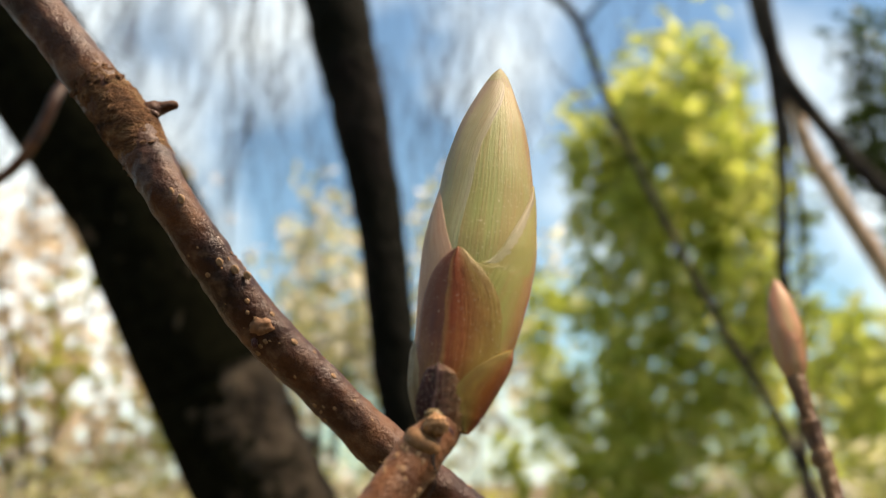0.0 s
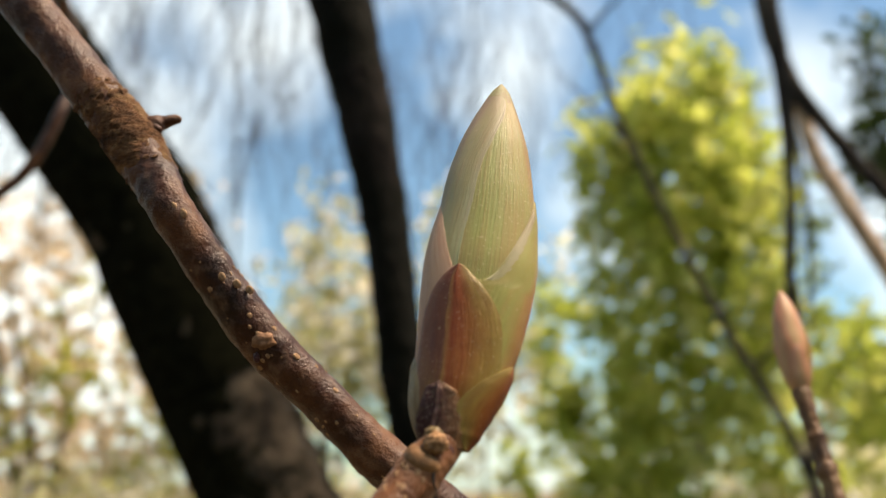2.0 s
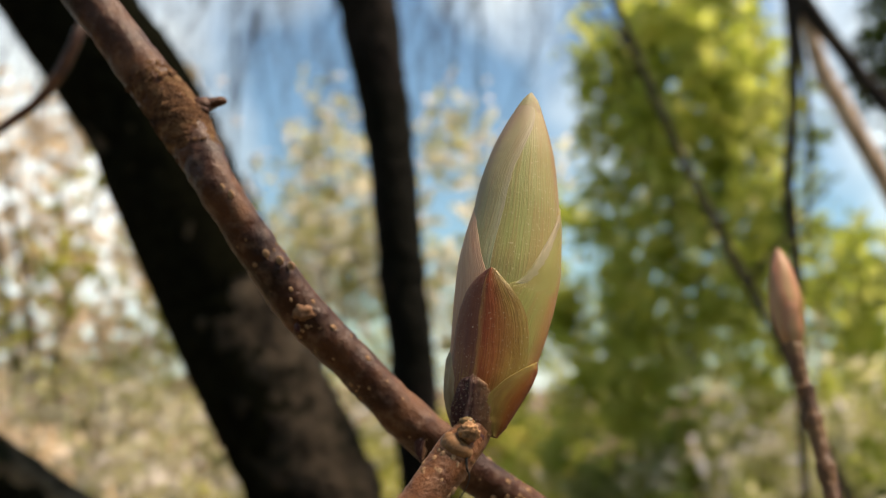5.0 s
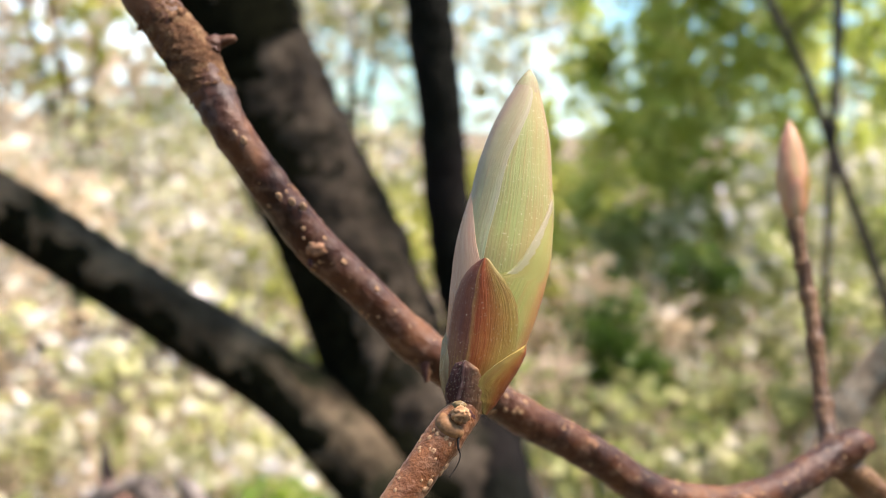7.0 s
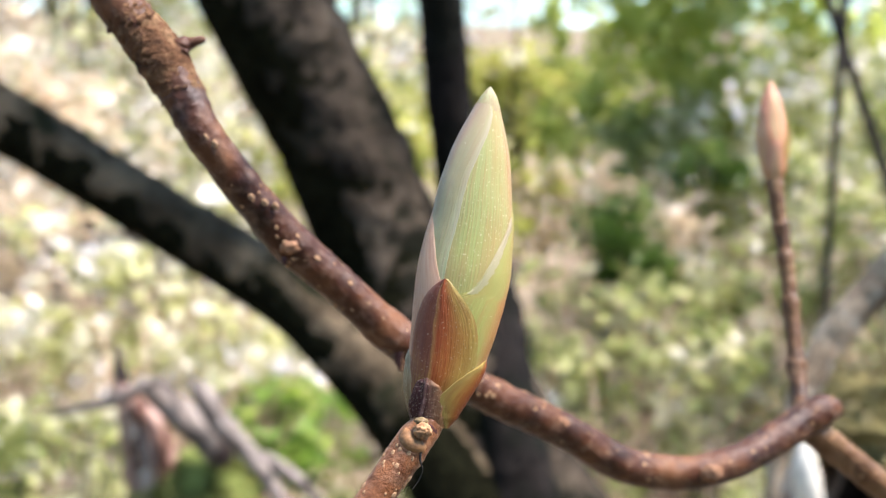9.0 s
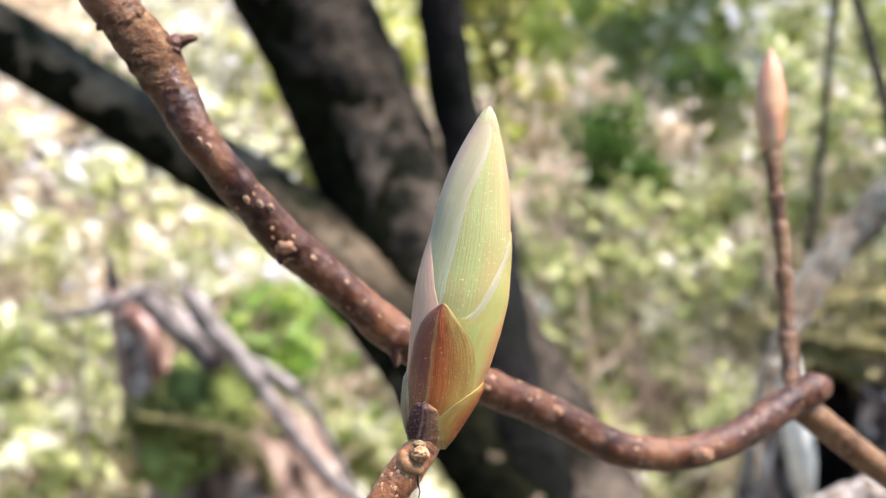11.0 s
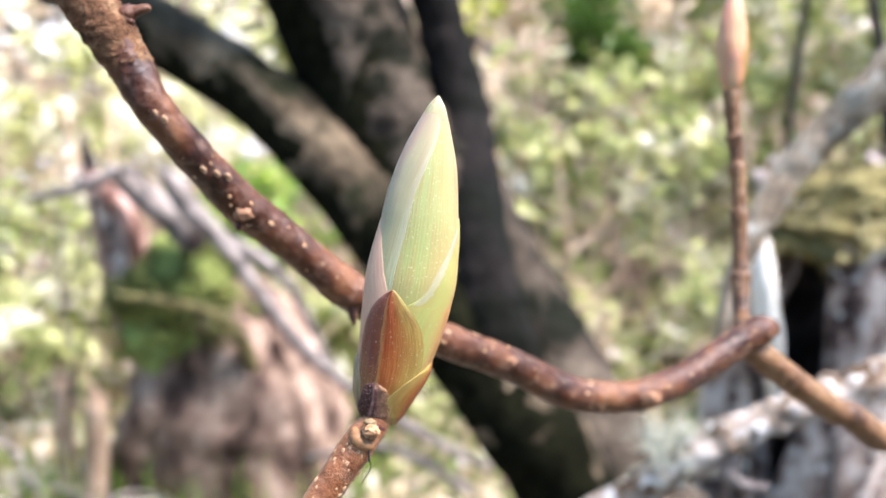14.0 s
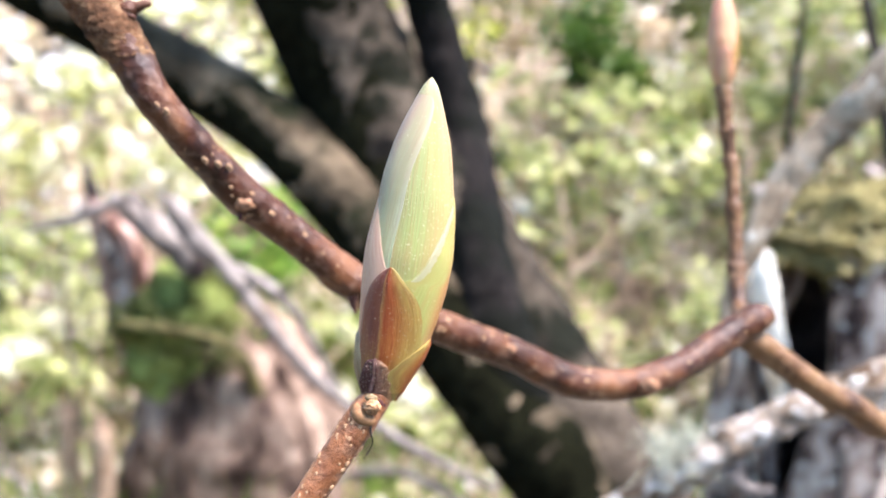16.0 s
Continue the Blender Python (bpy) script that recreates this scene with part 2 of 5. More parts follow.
M_MARGIN = scale_material("pale_folded_margin", (0.237, 0.23, 0.114), (0.251, 0.23, 0.135), (0.237, 0.202, 0.121), (0.251, 0.181, 0.114), 0.3)
M_FRONT = scale_material("russet_scale", (0.216, 0.143, 0.0273), (0.165, 0.0497, 0.0126), (0.0897, 0.0199, 0.00834), (0.0934, 0.0179, 0.00629), 0.95, 0.38,
                         [(0.0, (0.192, 0.105, 0.0697)), (0.12, (0.144, 0.0685, 0.0451)), (0.26, (0.0843, 0.0351, 0.0246)), (0.37, (0.0958, 0.0395, 0.0229)), (0.40, (0.229, 0.127, 0.041)), (0.45, (0.201, 0.0404, 0.0115)), (0.56, (0.22, 0.0597, 0.0147)), (0.68, (0.229, 0.112, 0.0262)), (0.80, (0.229, 0.162, 0.0377)), (1.0, (0.205, 0.176, 0.0451))], share=0.74, veins=7, sss=0.09, dust=(0.65, 0.77, 0.28))
M_LOW = scale_material("orange_scale", (0.0382, 0.00989, 0.0065), (0.221, 0.0701, 0.0159), (0.102, 0.0231, 0.00867), (0.128, 0.0231, 0.00867), 0.6, 0.40,
                       [(0.0, (0.24, 0.215, 0.06)), (0.24, (0.245, 0.175, 0.04)), (0.48, (0.24, 0.085, 0.018)), (0.72, (0.17, 0.036, 0.011)), (1.0, (0.09, 0.020, 0.0095))], share=0.7, sss=0.06)
M_DARK = scale_material("dark_scale", (0.0567, 0.0124, 0.0081), (0.081, 0.0207, 0.0135), (0.178, 0.069, 0.054), (0.0324, 0.00828, 0.00675), 0.7, 0.5,
                        [(0.0, (0.0405, 0.0152, 0.0149)), (0.40, (0.0284, 0.00966, 0.0101)), (0.47, (0.211, 0.117, 0.0945)), (0.53, (0.0486, 0.0173, 0.0135)), (0.62, (0.138, 0.069, 0.0439)), (1.0, (0.203, 0.107, 0.0405))], share=0.9, dust=(0.60, 0.75, 0.25))
M_BARK = bark_material("dark_mossy_bark", (0.00582, 0.00475, 0.00334), (0.0485, 0.0372, 0.0251), (0.097, 0.0759, 0.0525), 11, moss=(0.00594, 0.00627, 0.00264), depth=0.03, stops=(0.34, 0.47, 0.66), moss_at=(0.53, 0.60))
# near-black moss colour that also holds the stems' shade
M_SHAG_SHADE = plain_material("dark_moss_and_shade", (0.0052, 0.00528, 0.00248), 1.0, 60, 0.02, 0.7, 0.02)
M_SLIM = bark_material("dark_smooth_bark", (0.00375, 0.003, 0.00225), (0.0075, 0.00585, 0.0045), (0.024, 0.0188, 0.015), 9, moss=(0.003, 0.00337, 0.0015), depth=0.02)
M_LIMB = bark_material("grey_brown_bark", (0.0141, 0.0108, 0.00589), (0.0578, 0.043, 0.0248), (0.144, 0.109, 0.0666), 12, moss=(0.00877, 0.00991, 0.00327), depth=0.03, stops=(0.32, 0.46, 0.64), moss_at=(0.54, 0.62))
M_GREY = bark_material("grey_lichen_bark", (0.0704, 0.0516, 0.0323), (0.243, 0.185, 0.121), (0.375, 0.31, 0.222), 40, depth=0.006, lich=(0.453, 0.417, 0.329))
M_CRUST = bark_material("white_lichen_crust", (0.07, 0.045, 0.026), (0.22, 0.165, 0.115), (0.38, 0.32, 0.26), 60, depth=0.008, lich=(0.46, 0.44, 0.39), stops=(0.38, 0.48, 0.60))
M_PALE = bark_material("pale_weathered_wood", (0.0281, 0.0179, 0.0157), (0.196, 0.139, 0.11), (0.469, 0.402, 0.337), 20, depth=0.01, stops=(0.40, 0.50, 0.60), lich=(0.487, 0.464, 0.408), streak=(1, 1, 0.5))
M_SPLIT = bark_material("reddish_split_wood", (0.055, 0.0286, 0.022), (0.187, 0.105, 0.077), (0.374, 0.264, 0.22), 16, depth=0.012, streak=(1.6, 1, 0.22), stops=(0.40, 0.50, 0.62))
M_STUMP = bark_material("brown_rotten_wood", (0.0424, 0.0264, 0.0197), (0.165, 0.111, 0.0788), (0.32, 0.241, 0.179), 11, depth=0.02, streak=(1, 1, 0.5), stops=(0.38, 0.50, 0.64))
# dark broken wood; also the painted shade inside the hollow stump
M_ROT_SHADE = bark_material("dark_wood_and_hollow_shade", (0.02, 0.016, 0.015), (0.06, 0.045, 0.04), (0.15, 0.11, 0.10), 14, depth=0.01)
M_OLIVE = plain_material("olive_moss", (0.131, 0.111, 0.0442), 0.95, 28, 0.02, 0.7, 0.05)
M_MOSS = plain_material("cushion_moss", (0.147, 0.179, 0.0504), 0.95, 18, 0.02, 0.7, 0.05)
M_STICK = bark_material("grey_dead_stick", (0.06, 0.050, 0.042), (0.155, 0.132, 0.115), (0.27, 0.24, 0.21), 22, depth=0.004)
M_STEM = bark_material("dark_stem_bark", (0.012, 0.010, 0.010), (0.03, 0.026, 0.022), (0.08, 0.065, 0.05), 20, depth=0.005)
M_TAN = bark_material("sunlit_tan_bark", (0.20, 0.13, 0.08), (0.38, 0.27, 0.18), (0.55, 0.42, 0.30), 14, depth=0.005)
M_LITTER = bark_material("leaf_litter_ground", (0.03, 0.023, 0.015), (0.11, 0.085, 0.056), (0.30, 0.245, 0.175), 7, moss=(0.07, 0.09, 0.025), depth=0.03, moss_at=(0.56, 0.66))
# near-white ramp ends paint sky gaps and sun glints among the shrubs
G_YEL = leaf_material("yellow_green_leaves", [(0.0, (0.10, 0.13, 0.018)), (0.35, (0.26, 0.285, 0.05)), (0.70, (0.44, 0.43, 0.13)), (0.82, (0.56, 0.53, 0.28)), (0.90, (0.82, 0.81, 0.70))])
G_GRN = leaf_material("mid_green_leaves", [(0.0, (0.00992, 0.0279, 0.00372)), (0.5, (0.0341, 0.0744, 0.00868)), (0.85, (0.093, 0.143, 0.0248)), (1.0, (0.198, 0.223, 0.062))], 0.45)
G_LIM = leaf_material("lime_green_foliage", [(0.0, (0.112, 0.151, 0.0246)), (0.35, (0.291, 0.364, 0.0616)), (0.70, (0.482, 0.526, 0.146)), (1.0, (0.672, 0.661, 0.314))], 0.6)
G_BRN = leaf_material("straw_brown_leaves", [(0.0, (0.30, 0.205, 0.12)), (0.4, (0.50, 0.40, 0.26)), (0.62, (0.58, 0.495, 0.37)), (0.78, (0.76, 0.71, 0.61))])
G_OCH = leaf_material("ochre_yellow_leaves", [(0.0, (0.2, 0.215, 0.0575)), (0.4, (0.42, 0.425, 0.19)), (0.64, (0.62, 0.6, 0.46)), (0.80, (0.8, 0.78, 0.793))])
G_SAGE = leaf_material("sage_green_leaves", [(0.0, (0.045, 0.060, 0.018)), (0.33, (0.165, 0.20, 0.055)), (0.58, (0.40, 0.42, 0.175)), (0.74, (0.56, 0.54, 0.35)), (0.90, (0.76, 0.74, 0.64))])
G_CAP = leaf_material("olive_moss_shoots", [(0.0, (0.0546, 0.0409, 0.0164)), (0.5, (0.146, 0.123, 0.0455)), (1.0, (0.328, 0.283, 0.127))], 0.3)
G_MOSS = leaf_material("moss_shoots", [(0.0, (0.0227, 0.0284, 0.00945)), (0.5, (0.0945, 0.11, 0.0265)), (0.85, (0.208, 0.227, 0.0567)), (1.0, (0.34, 0.302, 0.113))], 0.3)
G_GRASS = leaf_material("fresh_grass", [(0.0, (0.05, 0.11, 0.015)), (0.5, (0.12, 0.22, 0.03)), (0.85, (0.26, 0.33, 0.06)), (1.0, (0.5, 0.46, 0.22))])
G_DRK = leaf_material("dark_green_leaves", [(0.0, (0.010, 0.022, 0.008)), (0.6, (0.03, 0.055, 0.014)), (1.0, (0.10, 0.15, 0.04))], 0.3)


# ---- builders ----
def mesh_ob(name, verts, faces, mat, uvs=None, smooth=True):
    me = bpy.data.meshes.new(name)
    me.from_pydata([tuple(v) for v in verts], [], faces)
    if smooth:
        me.polygons.foreach_set("use_smooth", [True] * len(me.polygons))
    if uvs is not None:
        lay = me.uv_layers.new(name="UVMap")
        loops = np.empty(len(me.loops), dtype=np.int32)
        me.loops.foreach_get("vertex_index", loops)
        lay.data.foreach_set("uv", np.asarray(uvs, dtype=np.float32)[loops].ravel())
    me.materials.append(mat)
    me.update()
    return new(name, me)


def thing(name, at, label, category, group="", kind=""):
    ob = new(name)
    ob.location = at
    ob.empty_display_size = 0.01
    return tagged(ob, label, category, group, kind)


def under(parent, ob, label=""):
    """Makes ob a part of parent; both are given in world coordinates."""
    root = parent
    shift = Vector((0, 0, 0))
    while root is not None:
        shift += root.location
        root = root.parent
    ob.parent = parent
    if ob.type == "MESH" and ob.data.users == 1:
        ob.data.transform(Matrix.Translation(-shift))
    if label:
        ob["label"] = label
    return ob


def spline(pts, steps):
    """Catmull-Rom through rows of numbers."""
    p = np.array(pts, dtype=float)
    p = np.vstack([2 * p[0] - p[1], p, 2 * p[-1] - p[-2]])
    out = []
    for i in range(1, len(p) - 2):
        for k in range(steps):
            t = k / steps
            out.append(0.5 * (2 * p[i] + (p[i + 1] - p[i - 1]) * t + (2 * p[i - 1] - 5 * p[i] + 4 * p[i + 1] - p[i + 2]) * t * t
                              + (3 * p[i] - p[i - 1] - 3 * p[i + 1] + p[i + 2]) * t ** 3))
    out.append(p[-2])
    return np.array(out)


def tube(name, pts, mat, seg=16, steps=8, rough=0.06, freq=40.0, seed=0.0, cap=True, fine=0.0, fine_freq=1500.0):
    """A branch through rows (x, y, z, radius), with uneven girth; closed at both ends."""
    row = spline(pts, steps)
    c, r = row[:, :3], np.maximum(row[:, 3], 1e-5)
    tan = np.gradient(c, axis=0)
    tan /= np.linalg.norm(tan, axis=1)[:, None]
    ref = np.array((0.0, -1.0, 0.12))
    verts, uvs, faces = [], [], []
    length = 0.0
    for i in range(len(c)):
        if i:
            length += np.linalg.norm(c[i] - c[i - 1])
        a = ref - tan[i] * ref.dot(tan[i])
        a /= np.linalg.norm(a)
        b = np.cross(tan[i], a)
        ref = a
        for k in range(seg):
            th = 2 * math.pi * k / seg
            d = a * math.cos(th) + b * math.sin(th)
            q = Vector(c[i] + d * r[i]) * freq
            k1 = 1 + rough * noise.noise(q + Vector((seed, 0, 0))) + 0.5 * rough * noise.noise(q * 2.7) + (fine * noise.noise(q * (fine_freq / freq)) + fine * 0.6 * noise.noise(q * (2.3 * fine_freq / freq)) if fine else 0)
            verts.append(c[i] + d * r[i] * k1)
            uvs.append((k / seg, length * 10))
    n = len(c)
    for i in range(n - 1):
        for k in range(seg):
            k2 = (k + 1) % seg
            faces.append((i * seg + k, i * seg + k2, (i + 1) * seg + k2, (i + 1) * seg + k))
    if cap:
        for i, sgn in ((0, -1), (n - 1, 1)):
            verts.append(c[i] + tan[i] * sgn * r[i] * 0.5)
            uvs.append((0.5, length * 10 * (i > 0)))
            m = len(verts) - 1
            for k in range(seg):
                k2 = (k + 1) % seg
                faces.append((i * seg + k2, i * seg + k, m) if i == 0 else (i * seg + k, i * seg + k2, m))
    return mesh_ob(name, verts, faces, mat, uvs)


def blob(name, at, size, mat, sub=3, rough=0.15, freq=None, turn=None):
    """An uneven rounded lump."""
    bm = bmesh.new()
    bmesh.ops.create_icosphere(bm, subdivisions=sub, radius=1)
    f = freq or 1.6
    for v in bm.verts:
        d = v.co.copy()
        k = 1 + rough * noise.noise(d * f + Vector(at) * 31) + rough * 0.5 * noise.noise(d * f * 2.9 + Vector(at) * 17)
        v.co = Vector((d.x * size[0], d.y * size[1], d.z * size[2])) * k
    if turn is not None:
        bmesh.ops.transform(bm, matrix=turn, verts=bm.verts)
    bmesh.ops.translate(bm, vec=Vector(at), verts=bm.verts)
    for f_ in bm.faces:
        f_.smooth = True
    me = bpy.data.meshes.new(name)
    bm.to_mesh(me)
    bm.free()
    me.materials.append(mat)
    return new(name, me)


# ---- buds ----
PROFILE = [(0.0, 0.28), (0.03, 0.42), (0.05, 0.48), (0.09, 0.585), (0.14, 0.68), (0.20, 0.73), (0.25, 0.79), (0.35, 0.87), (0.45, 0.91), (0.55, 0.845),
           (0.65, 0.785), (0.70, 0.735), (0.75, 0.67), (0.80, 0.60), (0.86, 0.465), (0.90, 0.365), (0.95, 0.23), (0.975, 0.15), (0.99, 0.075), (1.0, 0.02)]
# the big bud is flattened from front to back, and its foot bends aside
BEND = [(0.0, -0.20), (0.05, -0.20), (0.09, -0.18), (0.14, -0.12), (0.20, -0.07), (0.25, -0.035), (0.35, 0.0), (0.50, 0.02), (0.60, 0.03), (0.70, 0.0), (1.0, 0.0)]


def girth(s):
    return float(np.interp(s, [a for a, _ in PROFILE], [b for _, b in PROFILE]))


def smooth_girth(s):
    return (girth(s - 0.03) + 2 * girth(s) + girth(s + 0.03)) / 4 if 0.03 < s < 0.94 else girth(s)


def shell(name, foot, tip, wide, rows, lift, mat, nu=22, nv=34, facing=(0, -1, 0), flare=0.0, thick=0.0006, keel=0.0, whole=False, bumpy=0.012, drop=0.032, depth=1.0, bend=((0.0, 0.0), (1.0, 0.0))):
    """A scale wrapped on the bud from foot to tip. rows: (height along the bud, left and right angle in degrees round it, 0 in front).
    lift: how far it stands off the bud, as a share of the bud's half width; flare lifts its margins."""
    foot, tip = Vector(foot), Vector(tip)
    ax = (tip - foot)
    ln = ax.length
    ax.normalize()
    fr = Vector(facing)
    fr = (fr - ax * fr.dot(ax)).normalized()
    rt = ax.cross(fr) * -1
    if rt.x < 0:
        rt = -rt
    hs = [r[0] for r in rows]
    s0, s1 = hs[0], hs[-1]
    verts, uvs, faces = [], [], []
    for layer in (0, 1):
        for j in range(nv + 1):
            v = j / nv
            s = s0 + (s1 - s0) * (1 - (1 - v) ** 1.25)
            pl = np.interp(s, hs, [r[1] for r in rows])
            pr = np.interp(s, hs, [r[2] for r in rows])
            for i in range(nu + 1):
                u = i / nu
                ph = radians(pl + (pr - pl) * u)
                e = abs(2 * u - 1)
                up = lift * (0.25 + 0.75 * min(1, (1 - v) * 4 + 0.25)) + 0.35 * flare * e ** 4 - (0.0 if whole else min(drop, lift * 0.8)) * e ** 5
                rad = wide * (smooth_girth(s) + up + keel * math.exp(-((u - 0.5) / 0.07) ** 2) * v)
                rad *= 1 + bumpy * (noise.noise(Vector((ph * 2.5, s * 7, wide * 900))) + 0.6 * noise.noise(Vector((ph * 9, s * 60, wide * 900))))
                if layer:
                    rad -= thick
                rad = max(rad, 0.00002)
                aside = wide * float(np.interp(s, [b[0] for b in bend], [b[1] for b in bend]))
                verts.append(foot + ax * (s * ln) + fr * (math.cos(ph) * rad * depth) + rt * (math.sin(ph) * rad + aside))
                uvs.append((u, v))
    w = nu + 1
    off = (nv + 1) * w
    for j in range(nv):
        for i in range(nu):
            a = j * w + i
            faces.append((a, a + 1, a + w + 1, a + w))
            if not whole:
                faces.append((off + a, off + a + w, off + a + w + 1, off + a + 1))
    if not whole:
        for j in range(nv):
            a, b = j * w, j * w + nu
            faces.append((a, a + w, off + a + w, off + a))
            faces.append((b + w, b, off + b, off + b + w))
        for i in range(nu):
            a, b = i, nv * w + i
            faces.append((a + 1, a, off + a, off + a + 1))
            faces.append((b, b + 1, off + b + 1, off + b))
    else:
        verts, uvs = verts[:off], uvs[:off]
    ob = mesh_ob(name, verts, faces, mat, uvs)
    if not whole:
        # the cut edge stays crisp
        rim = {a for a in range(off) if a % w in (0, nu) or a // w in (0, nv)}
        for ed in ob.data.edges:
            if ed.vertices[0] in rim and ed.vertices[1] in rim:
                ed.use_edge_sharp = True
    return ob


FOOT, TIP = (-0.0028, 0.0028, 1.1788), (0.0026, 0.0151, 1.2226)
WIDE = 0.0066

def along(rows, f):
    """Centre, direction and radius at the share f of a branch given by its rows."""
    c = spline(rows, 12)
    k = f * (len(c) - 1)
    i = min(int(k), len(c) - 2)
    p = c[i] + (c[i + 1] - c[i]) * (k - i)
    d = c[i + 1, :3] - c[i, :3]
    return Vector(p[:3]), Vector(d).normalized(), float(p[3])


def bead_mesh(name, mat, size, groove=True):
    """A low corky lens with a slit along it."""
    bm = bmesh.new()
    bmesh.ops.create_uvsphere(bm, u_segments=10, v_segments=7, radius=1)
    for v in bm.verts:
        k = 1 - (0.45 * math.exp(-(v.co.x / 0.22) ** 2) if groove and v.co.z > 0 else 0)
        v.co = Vector((v.co.x * size[0], v.co.y * size[1], v.co.z * size[2] * k))
    for f in bm.faces:
        f.smooth = True
    me = bpy.data.meshes.new(name)
    bm.to_mesh(me)
    bm.free()
    me.materials.append(mat)
    return me


def set_on(parent, me, name, place, normal, up, scale=1.0, label=""):
    """Puts a shared mesh on a surface as a part of parent."""
    shift, root = Vector((0, 0, 0)), parent
    while root is not None:
        shift += root.location
        root = root.parent
    zz = Vector(normal).normalized()
    yy = Vector(up)
    yy = (yy - zz * yy.dot(zz)).normalized()
    xx = yy.cross(zz)
    m = Matrix((xx, yy, zz)).transposed().to_4x4() @ Matrix.Scale(scale, 4)
    m.translation = Vector(place) - shift
    ob = new(name, me)
    ob.parent = parent
    ob.matrix_basis = m
    if label:
        ob["label"] = label
    return ob


LENS = bead_mesh("lenticel", M_LENT, (0.00042, 0.00055, 0.00026))
TRACE = bead_mesh("vein_trace", M_NODE, (0.00007, 0.00006, 0.00005), False)
DOT = bead_mesh("lenticel", M_LENT, (0.00026, 0.00034, 0.00018), False)


def fuzz(parent, count, seed, length, mat):
    """Short pale hairs that stand on the outer face of a scale."""
    rng = random.Random(seed)
    me = parent.data
    outer = [f for f in me.polygons[: len(me.polygons)] if f.normal.y < 0.2]
    v, f = [], []
    for k in range(count):
        p = rng.choice(outer)
        q = [me.vertices[i].co for i in p.vertices]
        at = q[0].lerp(q[1], rng.random()).lerp(q[3].lerp(q[2], rng.random()), rng.random())
        way = (p.normal * 0.6 + Vector((rng.uniform(-1, 1), rng.uniform(-1, 1), rng.uniform(-0.4, 1)))).normalized()
        side = way.orthogonal().normalized() * 0.000028
        over = way.cross(side)
        n = len(v)
        v += [at + side, at - side * 0.5 + over, at - side * 0.5 - over, at + way * length * rng.uniform(0.5, 1.5)]
        f += [(n, n + 1, n + 3), (n + 1, n + 2, n + 3), (n + 2, n, n + 3)]
    ob = mesh_ob("hairs", v, f, mat)
    ob.parent = parent
    return ob


def dots(parent, rows, count, seed, f0, f1, spread=75, centre=-12, big=0.35, size=(0.45, 0.95)):
    """Corky dots strewn over the side of a branch that faces the path."""
    rng = random.Random(seed)
    for k in range(count):
        c, d, r = along(rows, rng.uniform(f0, f1))
        a = Vector((0, -1, 0.25))
        a = (a - d * a.dot(d)).normalized()
        b = d.cross(a)
        th = radians(centre + rng.uniform(-spread, spread))
        nrm = a * math.cos(th) + b * math.sin(th)
        set_on(parent, LENS if rng.random() < big else DOT, "lenticel", c + nrm * r * 0.97, nrm, d, rng.uniform(*size))


budding_twig = thing("budding_twig", (-0.2, 0.10, -0.08), "red-brown twig ending in a large swelling green leaf bud", "twig")
T = [(-0.2, 0.10, -0.12, 0.006), (-0.17, 0.02, 0.5, 0.005), (-0.10, -0.045, 0.98, 0.0036), (-0.0459, -0.0279, 1.1230, 0.0025),
     (-0.0275, -0.0145, 1.1480, 0.0022), (-0.0153, -0.0056, 1.1646, 0.0022), (-0.0103, -0.0019, 1.1715, 0.00225), (-0.0077, 0.0001, 1.1750, 0.0024),
     (-0.0062, 0.0011, 1.1772, 0.0024), (-0.0047, 0.0022, 1.1788, 0.0021), (-0.0040, 0.0029, 1.1800, 0.0017)]
stem = under(budding_twig, tube("stem", T, M_TWIG3, 40, 24, 0.05, 420, fine=0.03), "orange-brown bark with corky dots")


def bud_scale(name, rows, lift, mat, nu=22, nv=34, **more):
    return shell(name, FOOT, TIP, WIDE, rows, lift, mat, nu, nv, depth=0.66, bend=BEND, **more)


bud = under(budding_twig, bud_scale("bud", [(0, -180, 180), (1, -180, 180)], 0.0, M_BUD, 72, 80, whole=True), "smooth pale green swollen bud")
under(bud, bud_scale("scale", [(0.30, -150, -26), (0.50, -150, -24), (0.655, -150, -18), (0.73, -150, -13), (0.815, -150, 1), (0.885, -145, 17), (0.93, -130, 26), (0.945, -110, 20)], 0.016, M_WRAP, 40, 60, drop=0.012, thick=0.0003), "thin pinkish-green wrapping scale")
under(bud, bud_scale("tip_cap", [(0.928, -180, 180), (0.96, -180, 180), (1.0, -180, 180)], 0.003, M_CAP, 24, 12, bumpy=0.03, thick=0.0001), "dry tan cap on the tip")
under(bud, bud_scale("scale", [(0.02, -150, -20), (0.3, -150, -20), (0.40, -148, -27), (0.44, -145, -35), (0.51, -140, -48), (0.575, -130, -64), (0.60, -120, -77), (0.617, -106, -90)], 0.052, M_LEFT, 30, 44, flare=0.008), "dusky pink scale")
under(bud, bud_scale("scale", [(0.02, -25, 150), (0.30, -25, 150), (0.375, -12, 148), (0.386, 5, 148), (0.392, 10, 147), (0.415, 18, 146), (0.473, 32, 143), (0.537, 47, 138), (0.597, 63, 128), (0.633, 72, 110), (0.648, 80, 95)], 0.045, M_RIGHT, 36, 60, flare=0.02), "olive scale with orange streaks")
under(bud, bud_scale("margin", [(0.384, 6, 17), (0.39, 9, 24), (0.412, 17, 34), (0.44, 24, 41), (0.468, 30, 48), (0.50, 37, 56), (0.536, 46, 65), (0.57, 55, 71), (0.60, 63, 73), (0.625, 70, 76)], 0.036, M_MARGIN, 12, 44, flare=0.0, bumpy=0.012, drop=0.024, thick=0.0002), "pale folded margin")
